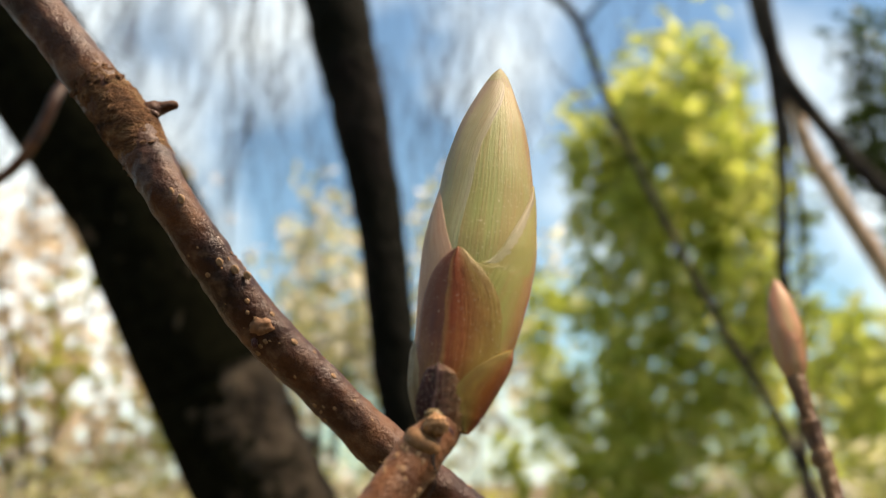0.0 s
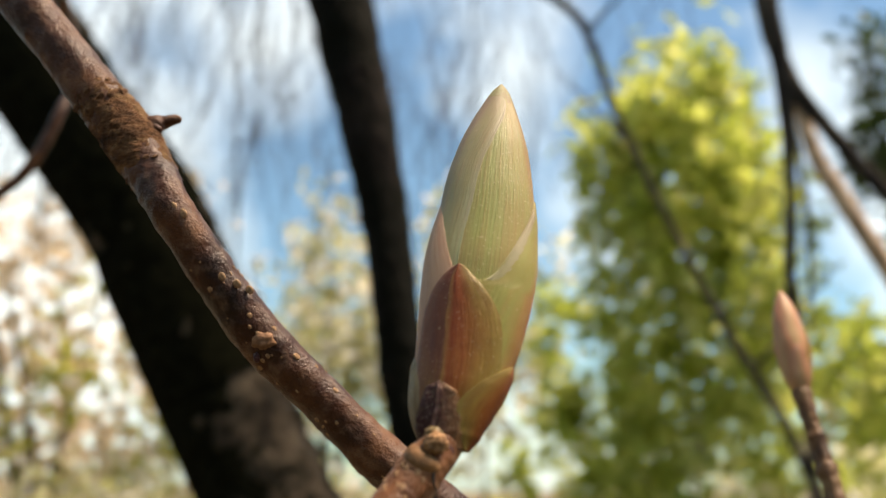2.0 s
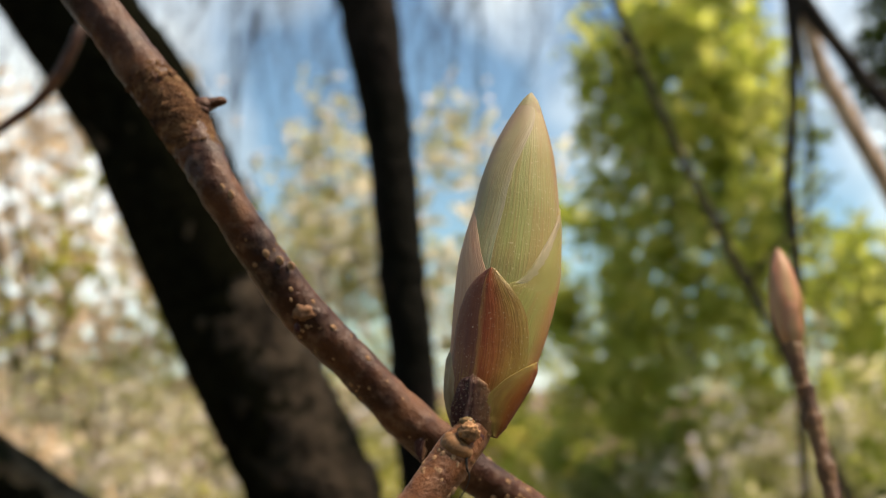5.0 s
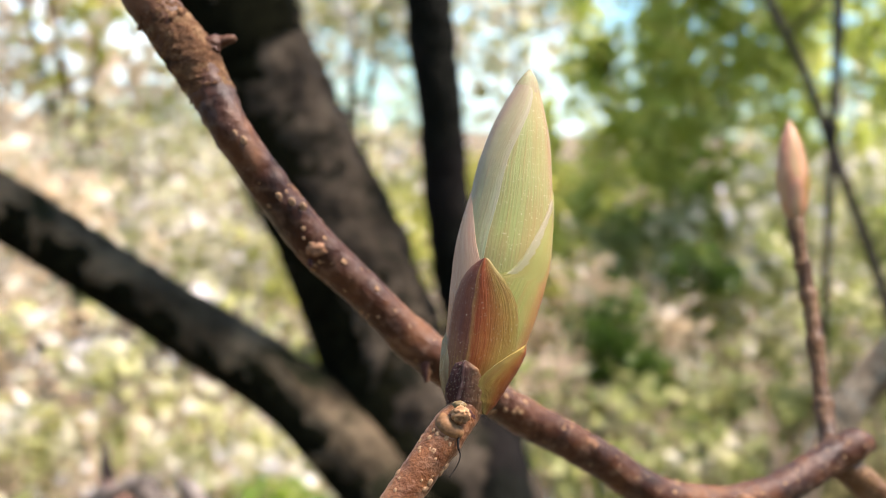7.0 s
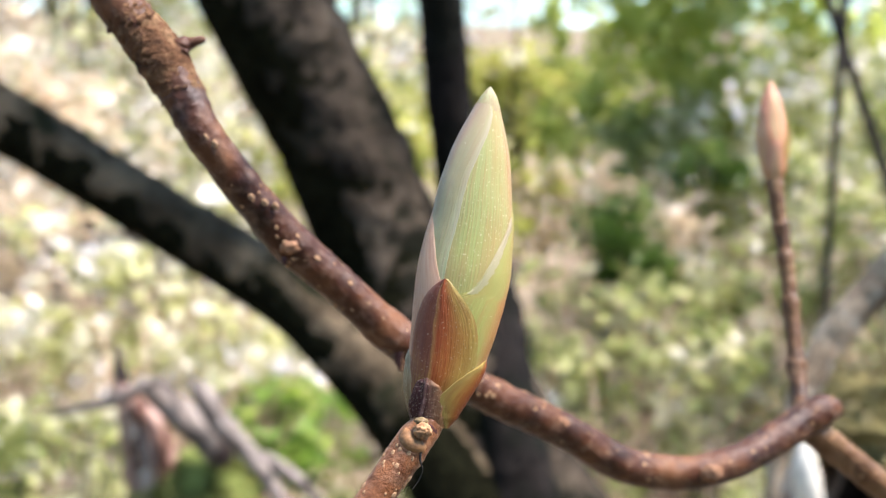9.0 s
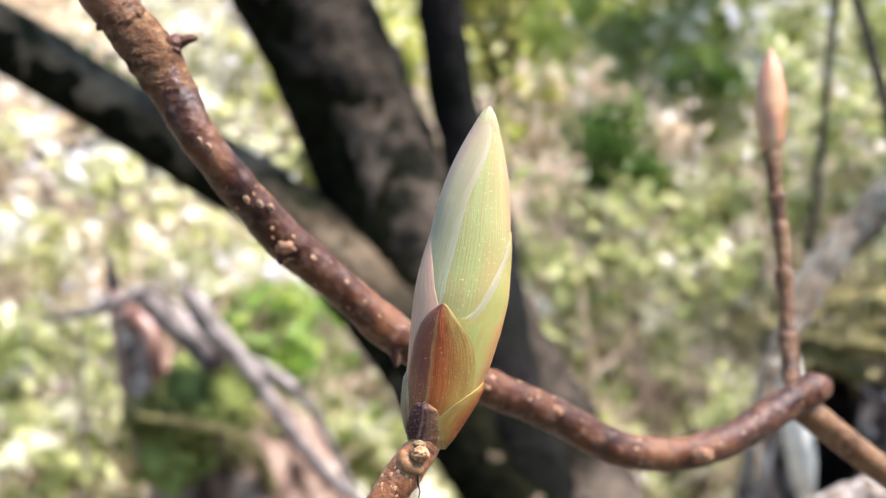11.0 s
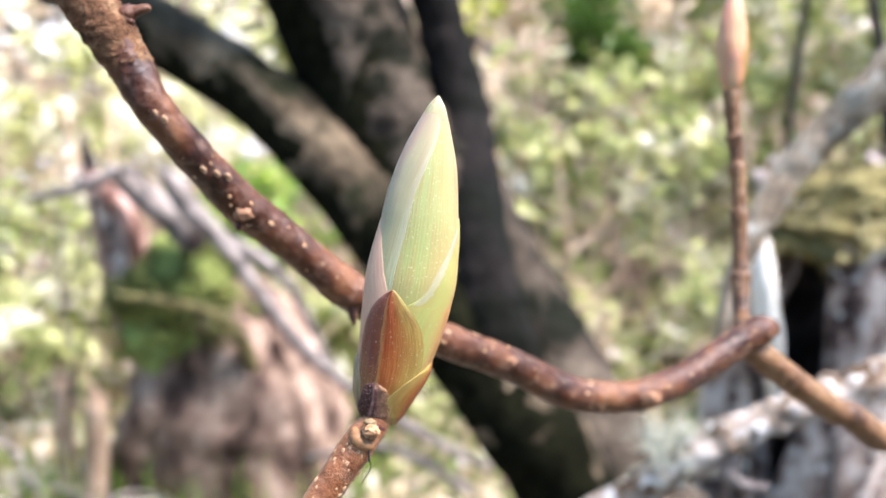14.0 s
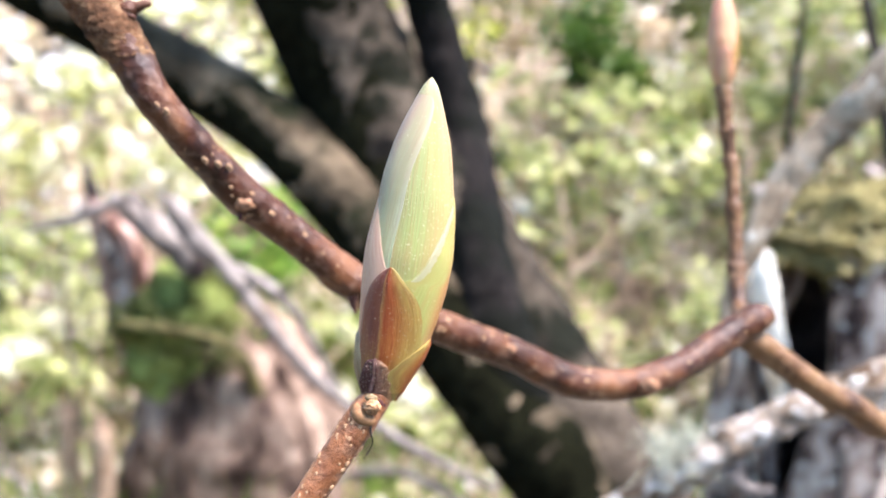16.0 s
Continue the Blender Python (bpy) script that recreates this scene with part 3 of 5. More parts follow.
front = under(bud, bud_scale("scale", [(0.03, -60, 45), (0.10, -66, 50), (0.19, -70, 48), (0.22, -69, 43), (0.263, -66, 36), (0.30, -61, 28), (0.317, -58, 23), (0.335, -55, 17), (0.355, -50, 9), (0.375, -44, 1), (0.39, -39, -6), (0.404, -33, -12), (0.413, -28, -16), (0.418, -24, -20)], 0.085, M_FRONT, 40, 60, flare=0.012, keel=0.015), "russet brown scale with a dark keel")
under(bud, bud_scale("scale", [(-0.004, 50, 80), (0.02, 24, 92), (0.045, 12, 96), (0.075, 6, 98), (0.095, 9, 98), (0.137, 24, 97), (0.168, 42, 95), (0.19, 60, 92), (0.206, 78, 88)], 0.108, M_LOW, 30, 40, flare=0.03, drop=0.012), "orange-brown pointed scale")
under(bud, bud_scale("scale", [(0.0, -130, -60), (0.06, -125, -50), (0.12, -120, -51), (0.16, -112, -62), (0.19, -104, -74), (0.205, -96, -84)], 0.098, M_PAPER, 16, 20, flare=0.015, bumpy=0.04), "thin papery pale scale")
dark = under(bud, bud_scale("scale", [(-0.005, -95, 44), (0.013, -84, 36), (0.037, -66, 27), (0.06, -53, 20), (0.08, -45, 13), (0.095, -43, 9), (0.112, -40, 2), (0.122, -37, -7), (0.128, -33, -11), (0.133, -27, -17)], 0.135, M_DARK, 40, 40, keel=0.03, bumpy=0.06, drop=0.03), "small dark brown scale")


def on_stem(turn, up, out=0.0):
    """A place on the bark round the foot of the bud: degrees round the stem from the front, metres along it and out of it."""
    d = Vector((0.7345, 0.536, 1.0)).normalized()
    a = Vector((0, -1, 0.25))
    a = (a - d * a.dot(d)).normalized()
    th = radians(turn)
    return Vector((-0.0059, 0.0014, 1.1776)) + d * up + (a * math.cos(th) + a.cross(d) * -math.sin(th)) * (0.0022 + out)


def scar_rows(turns, out):
    return [(*on_stem(th, up, out), r) for th, up, r in turns]


# the scar is a kidney-shaped cushion, its ends turned up round the small bud
scar = under(stem, tube("leaf_scar", scar_rows([(-60, -0.0002, 0.00060), (-44, -0.0007, 0.00098), (-20, -0.0011, 0.00112), (8, -0.0011, 0.00112), (32, -0.0008, 0.00098), (46, -0.0004, 0.00060)], -0.00035), M_SCAR, 24, 14, 0.10, 800, fine=0.05), "kidney-shaped pale tan leaf scar")
under(scar, tube("rim", scar_rows([(-74, -0.0004, 0.00018), (-50, -0.0017, 0.00020), (-22, -0.0023, 0.00022), (8, -0.0023, 0.00022), (36, -0.0018, 0.00020), (56, -0.0008, 0.00018)], 0.00002), M_RIM, 12, 12, 0.2, 900, fine=0.06), "raised brown rim")
for th, up in [(-44, -0.0002), (-14, -0.0009), (14, -0.0008), (40, -0.0003)]:
    set_on(scar, TRACE, "vein_trace", on_stem(th, up, 0.00066), on_stem(th, up, 1) - on_stem(th, up), (0, 0, 1))
knob = under(stem, blob("axillary_bud", on_stem(2, 0.0009, 0.0006), (0.00115, 0.0010, 0.00110), M_KNOB, 4, 0.30, 2.4), "small ochre bud in the notch of the leaf scar")
under(knob, blob("bud_scale", on_stem(-16, 0.0018, 0.0007), (0.00085, 0.00060, 0.00045), M_PAPER, 3, 0.35, 2.6), "whitish scale on top")
under(stem, tube("collar", [(-0.0055, 0.0019, 1.1783, 0.0019), (-0.0049, 0.0022, 1.1788, 0.0022), (-0.0044, 0.0025, 1.1795, 0.0017)], M_DARK, 28, 8, 0.12, 700), "dark ring at the foot of the bud")
under(stem, tube("fibre", [(-0.0052, -0.0010, 1.1768, 0.00018), (-0.0052, -0.0018, 1.1756, 0.00016), (-0.0049, -0.0020, 1.1745, 0.00008), (-0.0053, -0.0021, 1.1732, 0.00007), (-0.0062, -0.0024, 1.1718, 0.00006)], M_STEM, 6, 6, 0.1, 900), "loose dark fibre")
under(stem, blob("dark_chip", (-0.0091, -0.0028, 1.1706), (0.0006, 0.0004, 0.0004), M_STEM, 2, 0.4, 3.0))
dots(stem, T, 75, 5, 0.34, 0.74, 100, 0, 0.45, (0.6, 1.15))
fuzz(dark, 260, 31, 0.00022, M_PAPER)
fuzz(front, 90, 32, 0.00012, M_PAPER)

# ---- the branch behind the bud ----
branch = thing("branch", (0.3, 0.35, -0.12), "smooth red-brown branch with corky dots and a budding side twig", "branch")
B = [(-0.135, 0.044, 1.36, 0.0042), (-0.10, 0.044, 1.295, 0.0040), (-0.075, 0.044, 1.256, 0.0036), (-0.0600, 0.043, 1.2370, 0.0036), (-0.0500, 0.0415, 1.2245, 0.0038), (-0.0462, 0.040, 1.2190, 0.0035), (-0.0425, 0.038, 1.2130, 0.0031),
     (-0.0367, 0.0395, 1.2045, 0.0031), (-0.0300, 0.0420, 1.1955, 0.0034), (-0.0205, 0.0445, 1.1862, 0.0032), (-0.0118, 0.046, 1.1778, 0.0035), (-0.002, 0.049, 1.1705, 0.0031), (0.007, 0.053, 1.1645, 0.0033), (0.018, 0.058, 1.1578, 0.0033), (0.031, 0.063, 1.1491, 0.0034),
     (0.044, 0.067, 1.1464, 0.0033), (0.056, 0.074, 1.1470, 0.0033), (0.068, 0.082, 1.1510, 0.0034), (0.0740, 0.0845, 1.1535, 0.0034), (0.0775, 0.0855, 1.1540, 0.0020)]
main = under(branch, tube("stem", B, M_TWIG, 48, 26, 0.07, 300, fine=0.03, fine_freq=1100), "dark red-brown bark with a grey bloom")
K = [(-0.0570, 0.0427, 1.2333, 0.0035), (-0.0540, 0.0422, 1.2296, 0.0037), (-0.0512, 0.0418, 1.2262, 0.0040), (-0.0490, 0.0412, 1.2232, 0.0040), (-0.0472, 0.0405, 1.2205, 0.0037), (-0.0455, 0.0398, 1.2180, 0.0034)]
collar = under(main, tube("cracked_collar", K, M_COLLAR, 64, 24, 0.07, 500, fine=0.04), "swollen collar of cracked flaking bark")
rng = random.Random(11)
FLAKE = bead_mesh("bark_flake", M_COLLAR, (0.0008, 0.0005, 0.00014), False)
for k in range(18):
    c, d, r = along(K, rng.uniform(0.05, 0.95))
    a = Vector((0, -1, 0.25))
    a = (a - d * a.dot(d)).normalized()
    th = radians(rng.uniform(-110, 110))
    nrm = a * math.cos(th) + d.cross(a) * math.sin(th)
    set_on(main, FLAKE, "bark_flake", c + nrm * r * 1.03, nrm + Vector((rng.uniform(-.4, .4), rng.uniform(-.4, .4), rng.uniform(-.4, .4))), d, rng.uniform(0.6, 1.3))
nub = under(branch, tube("stub", [(-0.0490, 0.0415, 1.2252, 0.0015), (-0.0466, 0.0415, 1.2264, 0.0015), (-0.0452, 0.0417, 1.2270, 0.0010), (-0.0440, 0.0418, 1.2274, 0.0008), (-0.0430, 0.042, 1.2276, 0.0006)], M_TWIG, 16, 8, 0.25, 900), "short broken spur")
under(nub, tube("bud_scale", [(-0.0470, 0.0408, 1.2262, 0.0009), (-0.0459, 0.0407, 1.2257, 0.0007), (-0.0452, 0.0407, 1.2254, 0.0003)], M_TWIG, 10, 6, 0.2, 900))
under(main, blob("leaf_scar", (-0.0293, 0.0393, 1.1948), (0.0017, 0.0011, 0.0013), M_NODE, 3, 0.3, 3.5), "tan scar on a swollen node")
under(main, blob("dark_chip", (-0.0300, 0.0392, 1.1924), (0.0005, 0.0006, 0.0008), M_DARK, 2, 0.4, 3.0))
under(main, tube("broken_spur", [(-0.0112, 0.0445, 1.1770, 0.0016), (-0.0112, 0.0435, 1.1745, 0.0009), (-0.0110, 0.043, 1.1730, 0.0003)], M_DARK, 10, 5, 0.3, 900), "dark broken spur")
under(main, blob("leaf_scar", (0.0475, 0.0640, 1.1475), (0.0021, 0.0010, 0.0018), M_NODE, 3, 0.35, 3.5))
under(main, blob("leaf_scar", (0.0165, 0.0552, 1.1600), (0.0026, 0.0010, 0.0013), M_NODE, 3, 0.4, 4.5))
for k, (x, y, z, sz) in enumerate([(-0.0416, 0.0352, 1.2127, 1.5), (-0.0401, 0.0352, 1.2117, 1.4), (-0.0369, 0.0368, 1.2041, 1.0), (-0.0347, 0.0366, 1.2032, 1.2), (-0.0327, 0.0373, 1.2023, 1.3), (-0.0311, 0.0380, 1.2016, 1.3), (-0.0334, 0.0386, 1.1995, 0.7)]):
    set_on(main, LENS, "lenticel", (x, y, z), (-0.25, -1, 0.0), (0.62, 0.1, -0.75), sz)
dots(main, B, 200, 6, 0.36, 0.98, 85, -10, 0.3, (0.5, 1.1))
fork_rows = [(0.070, 0.0835, 1.1505, 0.0026), (0.077, 0.086, 1.1455, 0.0031), (0.085, 0.088, 1.1390, 0.0031), (0.096, 0.091, 1.1305, 0.0031), (0.107, 0.094, 1.1230, 0.0033), (0.15, 0.11, 1.08, 0.004), (0.24, 0.2, 0.8, 0.006), (0.3, 0.35, -0.17, 0.009)]
fork = under(branch, tube("fork", fork_rows, M_TWIG2, 36, 24, 0.06, 300, fine=0.03), "orange-brown lower fork")
dots(fork, fork_rows, 44, 7, 0.05, 0.5, 85, 0, 0.4, (0.5, 1.05))
W = [(0.0715, 0.0835, 1.1505, 0.0021), (0.0730, 0.092, 1.1500, 0.0019), (0.0742, 0.100, 1.1495, 0.00195), (0.0746, 0.104, 1.1530, 0.0019), (0.0747, 0.1072, 1.1563, 0.0025), (0.0747, 0.1085, 1.1583, 0.0019), (0.0746, 0.1125, 1.1650, 0.0018), (0.0744, 0.1145, 1.1688, 0.0022), (0.0744, 0.1155, 1.1702, 0.0018),
     (0.0740, 0.1185, 1.1765, 0.0018), (0.0736, 0.1198, 1.1790, 0.0021), (0.0735, 0.1205, 1.1803, 0.0017), (0.0731, 0.1222, 1.1842, 0.0018), (0.0729, 0.1228, 1.1856, 0.0021), (0.0726, 0.1235, 1.1872, 0.0017), (0.0720, 0.1252, 1.1920, 0.0019), (0.0717, 0.127, 1.1955, 0.0022)]
twig = under(branch, tube("side_twig", W, M_TWIG2, 24, 14, 0.12, 700, fine=0.05, fine_freq=1600), "ringed upright twig")
dots(twig, W, 30, 8, 0.2, 0.95, 80, 0, 0.3)
FOOT2, TIP2 = (0.0717, 0.127, 1.1950), (0.0708, 0.1347, 1.2190)
bud2 = under(branch, shell("bud", FOOT2, TIP2, 0.0040, [(0, -180, 180), (1, -180, 180)], 0.0, M_BUD2, 40, 40, whole=True), "small slender unopened bud")
under(bud2, shell("scale", FOOT2, TIP2, 0.0041, [(0.0, -120, 15), (0.3, -110, 0), (0.6, -90, -30), (0.85, -70, -55)], 0.04, M_BUD2, flare=0.01))
under(bud2, shell("scale", FOOT2, TIP2, 0.0041, [(0.0, 20, 130), (0.3, 30, 120), (0.5, 60, 110), (0.62, 80, 95)], 0.08, M_LOW, flare=0.02))
under(bud2, shell("scale", FOOT2, TIP2, 0.0041, [(0.0, -60, 50), (0.15, -55, 45), (0.3, -30, 25), (0.4, -5, 5)], 0.12, M_BUD2, flare=0.01))
under(branch, tube("side_twig", [(-0.108, 0.05, 1.308, 0.0026), (-0.128, 0.18, 1.34, 0.0024), (-0.1525, 0.3, 1.342, 0.0023), (-0.158, 0.3, 1.3185, 0.0023), (-0.167, 0.3, 1.2985, 0.0024), (-0.180, 0.3, 1.2855, 0.0021), (-0.21, 0.3, 1.265, 0.0018), (-0.26, 0.3, 1.24, 0.001)], M_TWIG, 12, 8, 0.1, 300), "thin bent reddish twig")

# ---- the many-stemmed tree ----
tree = thing("leaning_tree", (0.42, 1.02, -0.25), "dark mossy tree with several leaning stems", "tree")
TRUNK = [(0.50, 1.0, -0.36, 0.17), (0.40, 1.02, 0.10, 0.125), (0.295, 1.06, 0.32, 0.10), (0.195, 1.10, 0.46, 0.09), (0.09, 1.15, 0.60, 0.095), (0.01, 1.22, 0.72, 0.095), (-0.06, 1.30, 0.80, 0.09),
              (-0.125, 1.35, 0.93, 0.085), (-0.18, 1.35, 1.055, 0.081), (-0.262, 1.35, 1.213, 0.081), (-0.307, 1.35, 1.303, 0.081), (-0.392, 1.35, 1.477, 0.082), (-0.43, 1.35, 1.55, 0.08),
              (-0.69, 1.38, 1.93, 0.080), (-1.02, 1.5, 2.6, 0.065), (-1.2, 1.6, 3.4, 0.04)]
STEM = [(0.109, 1.030, 0.550, 0.0458), (0.086, 1.040, 0.623, 0.0428), (0.066, 1.070, 0.684, 0.0399), (0.051, 1.130, 0.740, 0.0388), (0.038, 1.220, 0.795, 0.0384), (0.027, 1.300, 0.852, 0.0384),
             (-0.005, 1.35, 0.95, 0.032), (-0.032, 1.35, 1.06, 0.031), (-0.053, 1.35, 1.24, 0.031), (-0.068, 1.35, 1.334, 0.032),
             (-0.096, 1.35, 1.55, 0.034), (-0.159, 1.35, 1.849, 0.046), (-0.22, 1.36, 2.1, 0.045), (-0.35, 1.4, 2.8, 0.035), (-0.4, 1.45, 3.5, 0.02)]
LIMB = [(0.50, 1.0, -0.30, 0.09), (0.167, 0.980, 0.471, 0.0567), (0.116, 1.000, 0.538, 0.0521), (0.066, 1.030, 0.596, 0.0490), (-0.001, 1.080, 0.670, 0.0487), (-0.070, 1.150, 0.738, 0.0465), (-0.151, 1.220, 0.803, 0.0452), (-0.240, 1.290, 0.864, 0.0456),
             (-0.373, 1.34, 0.927, 0.043), (-0.525, 1.35, 1.014, 0.041), (-0.648, 1.35, 1.088, 0.043), (-0.95, 1.35, 1.25, 0.04), (-1.5, 1.4, 1.5, 0.03)]
trunk = under(tree, tube("trunk", TRUNK, M_BARK, 48, 18, 0.12, 22, fine=0.045, fine_freq=95), "dark leaning trunk")
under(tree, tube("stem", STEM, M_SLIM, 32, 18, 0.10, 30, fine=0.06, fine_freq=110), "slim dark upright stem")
limb = under(tree, tube("limb", LIMB, M_LIMB, 36, 18, 0.12, 28, fine=0.06, fine_freq=110), "mossy side limb")


def moss_shade_coat(parent, rows, side, seg=56, steps=20, thick=0.09, seed=0.0):
    """A shaggy dark coat, part moss and part painted shade, on one side of a stem; away from that side it sinks into
    the bark, with a ragged border.
    """
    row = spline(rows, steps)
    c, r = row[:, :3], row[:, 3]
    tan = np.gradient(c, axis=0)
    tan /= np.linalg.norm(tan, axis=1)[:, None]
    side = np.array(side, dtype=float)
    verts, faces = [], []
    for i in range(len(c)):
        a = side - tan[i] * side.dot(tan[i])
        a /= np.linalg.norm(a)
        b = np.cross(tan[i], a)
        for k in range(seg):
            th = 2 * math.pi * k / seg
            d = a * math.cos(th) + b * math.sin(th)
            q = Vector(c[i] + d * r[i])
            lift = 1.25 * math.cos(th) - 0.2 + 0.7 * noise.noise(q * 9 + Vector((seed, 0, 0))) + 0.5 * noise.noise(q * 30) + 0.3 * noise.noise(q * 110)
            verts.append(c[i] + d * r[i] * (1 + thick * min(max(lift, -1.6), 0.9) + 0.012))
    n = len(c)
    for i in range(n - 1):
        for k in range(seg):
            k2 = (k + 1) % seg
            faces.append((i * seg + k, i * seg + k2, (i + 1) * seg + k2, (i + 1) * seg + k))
    return under(parent, mesh_ob("moss_shade_coat", verts, faces, M_SHAG_SHADE), "dark shaggy moss with painted shade")


# the coats darken left, under and front sides: shade painted along with moss
moss_shade_coat(trunk, TRUNK, (-1.0, 0.0, -0.3), 64, 20, 0.09, 3.0)
moss_shade_coat(trunk, TRUNK[10:], (0.35, -1.0, -0.1), 56, 20, 0.08, 21.0)
moss_shade_coat(limb, LIMB, (-0.5, -0.12, -1.0), 48, 20, 0.09, 8.0)
moss_shade_coat(limb, LIMB[:6], (0.15, -1.0, 0.0), 48, 20, 0.08, 15.0)

# ---- ground ----
def ground_z(x, y):
    base = -0.02 - 0.26 * min(max(y, 0), 3.0) + 0.03 * max(y - 5, 0)
    return base + 0.06 * noise.noise(Vector((x * 0.8, y * 0.8, 3))) + 0.02 * noise.noise(Vector((x * 4, y * 4, 5)))


def ground():
    xs = np.concatenate([-np.geomspace(400, 6, 10), np.linspace(-5, 5, 61), np.geomspace(6, 400, 10)])
    ys = np.concatenate([-np.geomspace(400, 3, 10), np.linspace(-2.5, 8, 64), np.geomspace(9, 600, 14)])
    verts = [(x, y, ground_z(x, min(y, 30)) if abs(x) < 60 else 0.2) for y in ys for x in xs]
    w = len(xs)
    faces = [(j * w + i, j * w + i + 1, (j + 1) * w + i + 1, (j + 1) * w + i) for j in range(len(ys) - 1) for i in range(w - 1)]
    return tagged(mesh_ob("ground", verts, faces, M_LITTER), "brown leaf litter with moss and grass", "ground", kind="structure")


ground()


# ---- leaves ----
def leaf_mesh(name, centres, size, mat, rng, flat=0.3):
    """Many small folded leaves round the given centres."""
    n = len(centres)
    c = np.asarray(centres)
    d = rng.normal(size=(n, 3))
    d[:, 2] *= 1 - flat
    d /= np.linalg.norm(d, axis=1)[:, None]
    e = np.cross(d, rng.normal(size=(n, 3)))
    e /= np.linalg.norm(e, axis=1)[:, None]
    k = np.cross(d, e)
    s = size * rng.uniform(0.55, 1.4, n)[:, None]
    a = c - d * s
    b = c + d * s
    l = c + e * s * 0.42 + k * s * 0.12
    r = c - e * s * 0.42 + k * s * 0.12
    verts = np.stack([a, l, b, r], 1).reshape(-1, 3)
    faces = [(4 * i, 4 * i + 1, 4 * i + 2, 4 * i + 3) for i in range(n)]
    return mesh_ob(name, verts, faces, mat, smooth=False)


def clumps(rng, n, at, size, lumps, spread=0.25):
    """Points in lumps inside an ellipsoid, with gaps between."""
    at, size = np.array(at), np.array(size)
    u = rng.normal(size=(lumps, 3))
    u /= np.linalg.norm(u, axis=1)[:, None]
    heart = u * rng.uniform(0.15, 1.0, lumps)[:, None] ** 0.5
    pick = rng.integers(0, lumps, n)
    p = heart[pick] + rng.normal(size=(n, 3)) * spread
    return at + p * size


def leafy(name, at, size, n, leaf, mat, label, seed, stems=3, lumps=30, spread=0.16, category="shrub", stem_r=0.015, stem_mat=None, group="undergrowth"):
    """A bush or small tree: stems from the ground into a ragged crown of many small leaves."""
    rng = np.random.default_rng(seed)
    x, y, z = at
    g = ground_z(x, y)
    ob = thing(name, (x, y, g), label, category, group)
    for k in range(stems):
        fx, fy = rng.uniform(-0.25, 0.25, 2) * size[0]
        tx, ty = rng.uniform(-0.6, 0.6, 2) * size[0]
        tz = z + rng.uniform(0.0, 0.8) * size[2]
        under(ob, tube("stem", [(x + fx * 0.4, y + fy * 0.4, g - 0.05, stem_r), (x + fx, y + fy, g + (tz - g) * 0.4, stem_r * 0.8), (x + (fx + tx) / 2, y + (fy + ty) / 2, g + (tz - g) * 0.75, stem_r * 0.5), (x + tx, y + ty, tz, stem_r * 0.2)],
                        stem_mat or M_STEM, 8, 5, 0.1, 20))
    under(ob, leaf_mesh("crown", clumps(rng, n, (x, y, z), size, lumps, spread), leaf, mat, rng))
    return ob


# ---- lichen-covered branches and the hollow stump ----
grey_tree = thing("lichen_tree", (0.62, 0.55, -0.2), "pale grey branches crusted with lichen", "tree")
under(grey_tree, tube("trunk", [(0.62, 0.55, -0.28, 0.05), (0.58, 0.53, 0.5, 0.045), (0.50, 0.50, 1.2, 0.035), (0.52, 0.5, 1.9, 0.03)], M_GREY, 16, 8, 0.12, 40))
under(grey_tree, tube("limb", [(0.51, 0.50, 1.40, 0.020), (0.36, 0.49, 1.255, 0.0125), (0.254, 0.480, 1.121, 0.0115), (0.230, 0.480, 1.089, 0.0105), (0.206, 0.475, 1.061, 0.0097), (0.188, 0.460, 1.033, 0.0085), (0.177, 0.450, 1.011, 0.0071), (0.169, 0.440, 0.986, 0.0044), (0.168, 0.43, 0.945, 0.002)], M_GREY, 24, 12, 0.2, 90, fine=0.05, fine_freq=400), "grey-brown limb with lichen patches")
low = [(0.55, 0.5, 1.03, 0.018), (0.34, 0.36, 1.025, 0.0105), (0.208, 0.310, 1.017, 0.0093), (0.190, 0.305, 1.013, 0.0086), (0.173, 0.300, 1.009, 0.0082), (0.161, 0.300, 1.002, 0.0079), (0.147, 0.300, 0.994, 0.0084), (0.136, 0.300, 0.987, 0.0093), (0.116, 0.300, 0.971, 0.0088), (0.098, 0.300, 0.956, 0.0080), (0.0, 0.30, 0.885, 0.005), (-0.03, 0.3, 0.855, 0.002)]
low_limb = under(grey_tree, tube("limb", low, M_CRUST, 32, 16, 0.26, 130), "low limb crusted with white lichen")
under(low_limb, tube("spur", [(0.139, 0.298, 0.980, 0.007), (0.142, 0.292, 0.972, 0.004), (0.150, 0.29, 0.969, 0.003), (0.156, 0.288, 0.971, 0.002)], M_STICK, 12, 6, 0.3, 160))


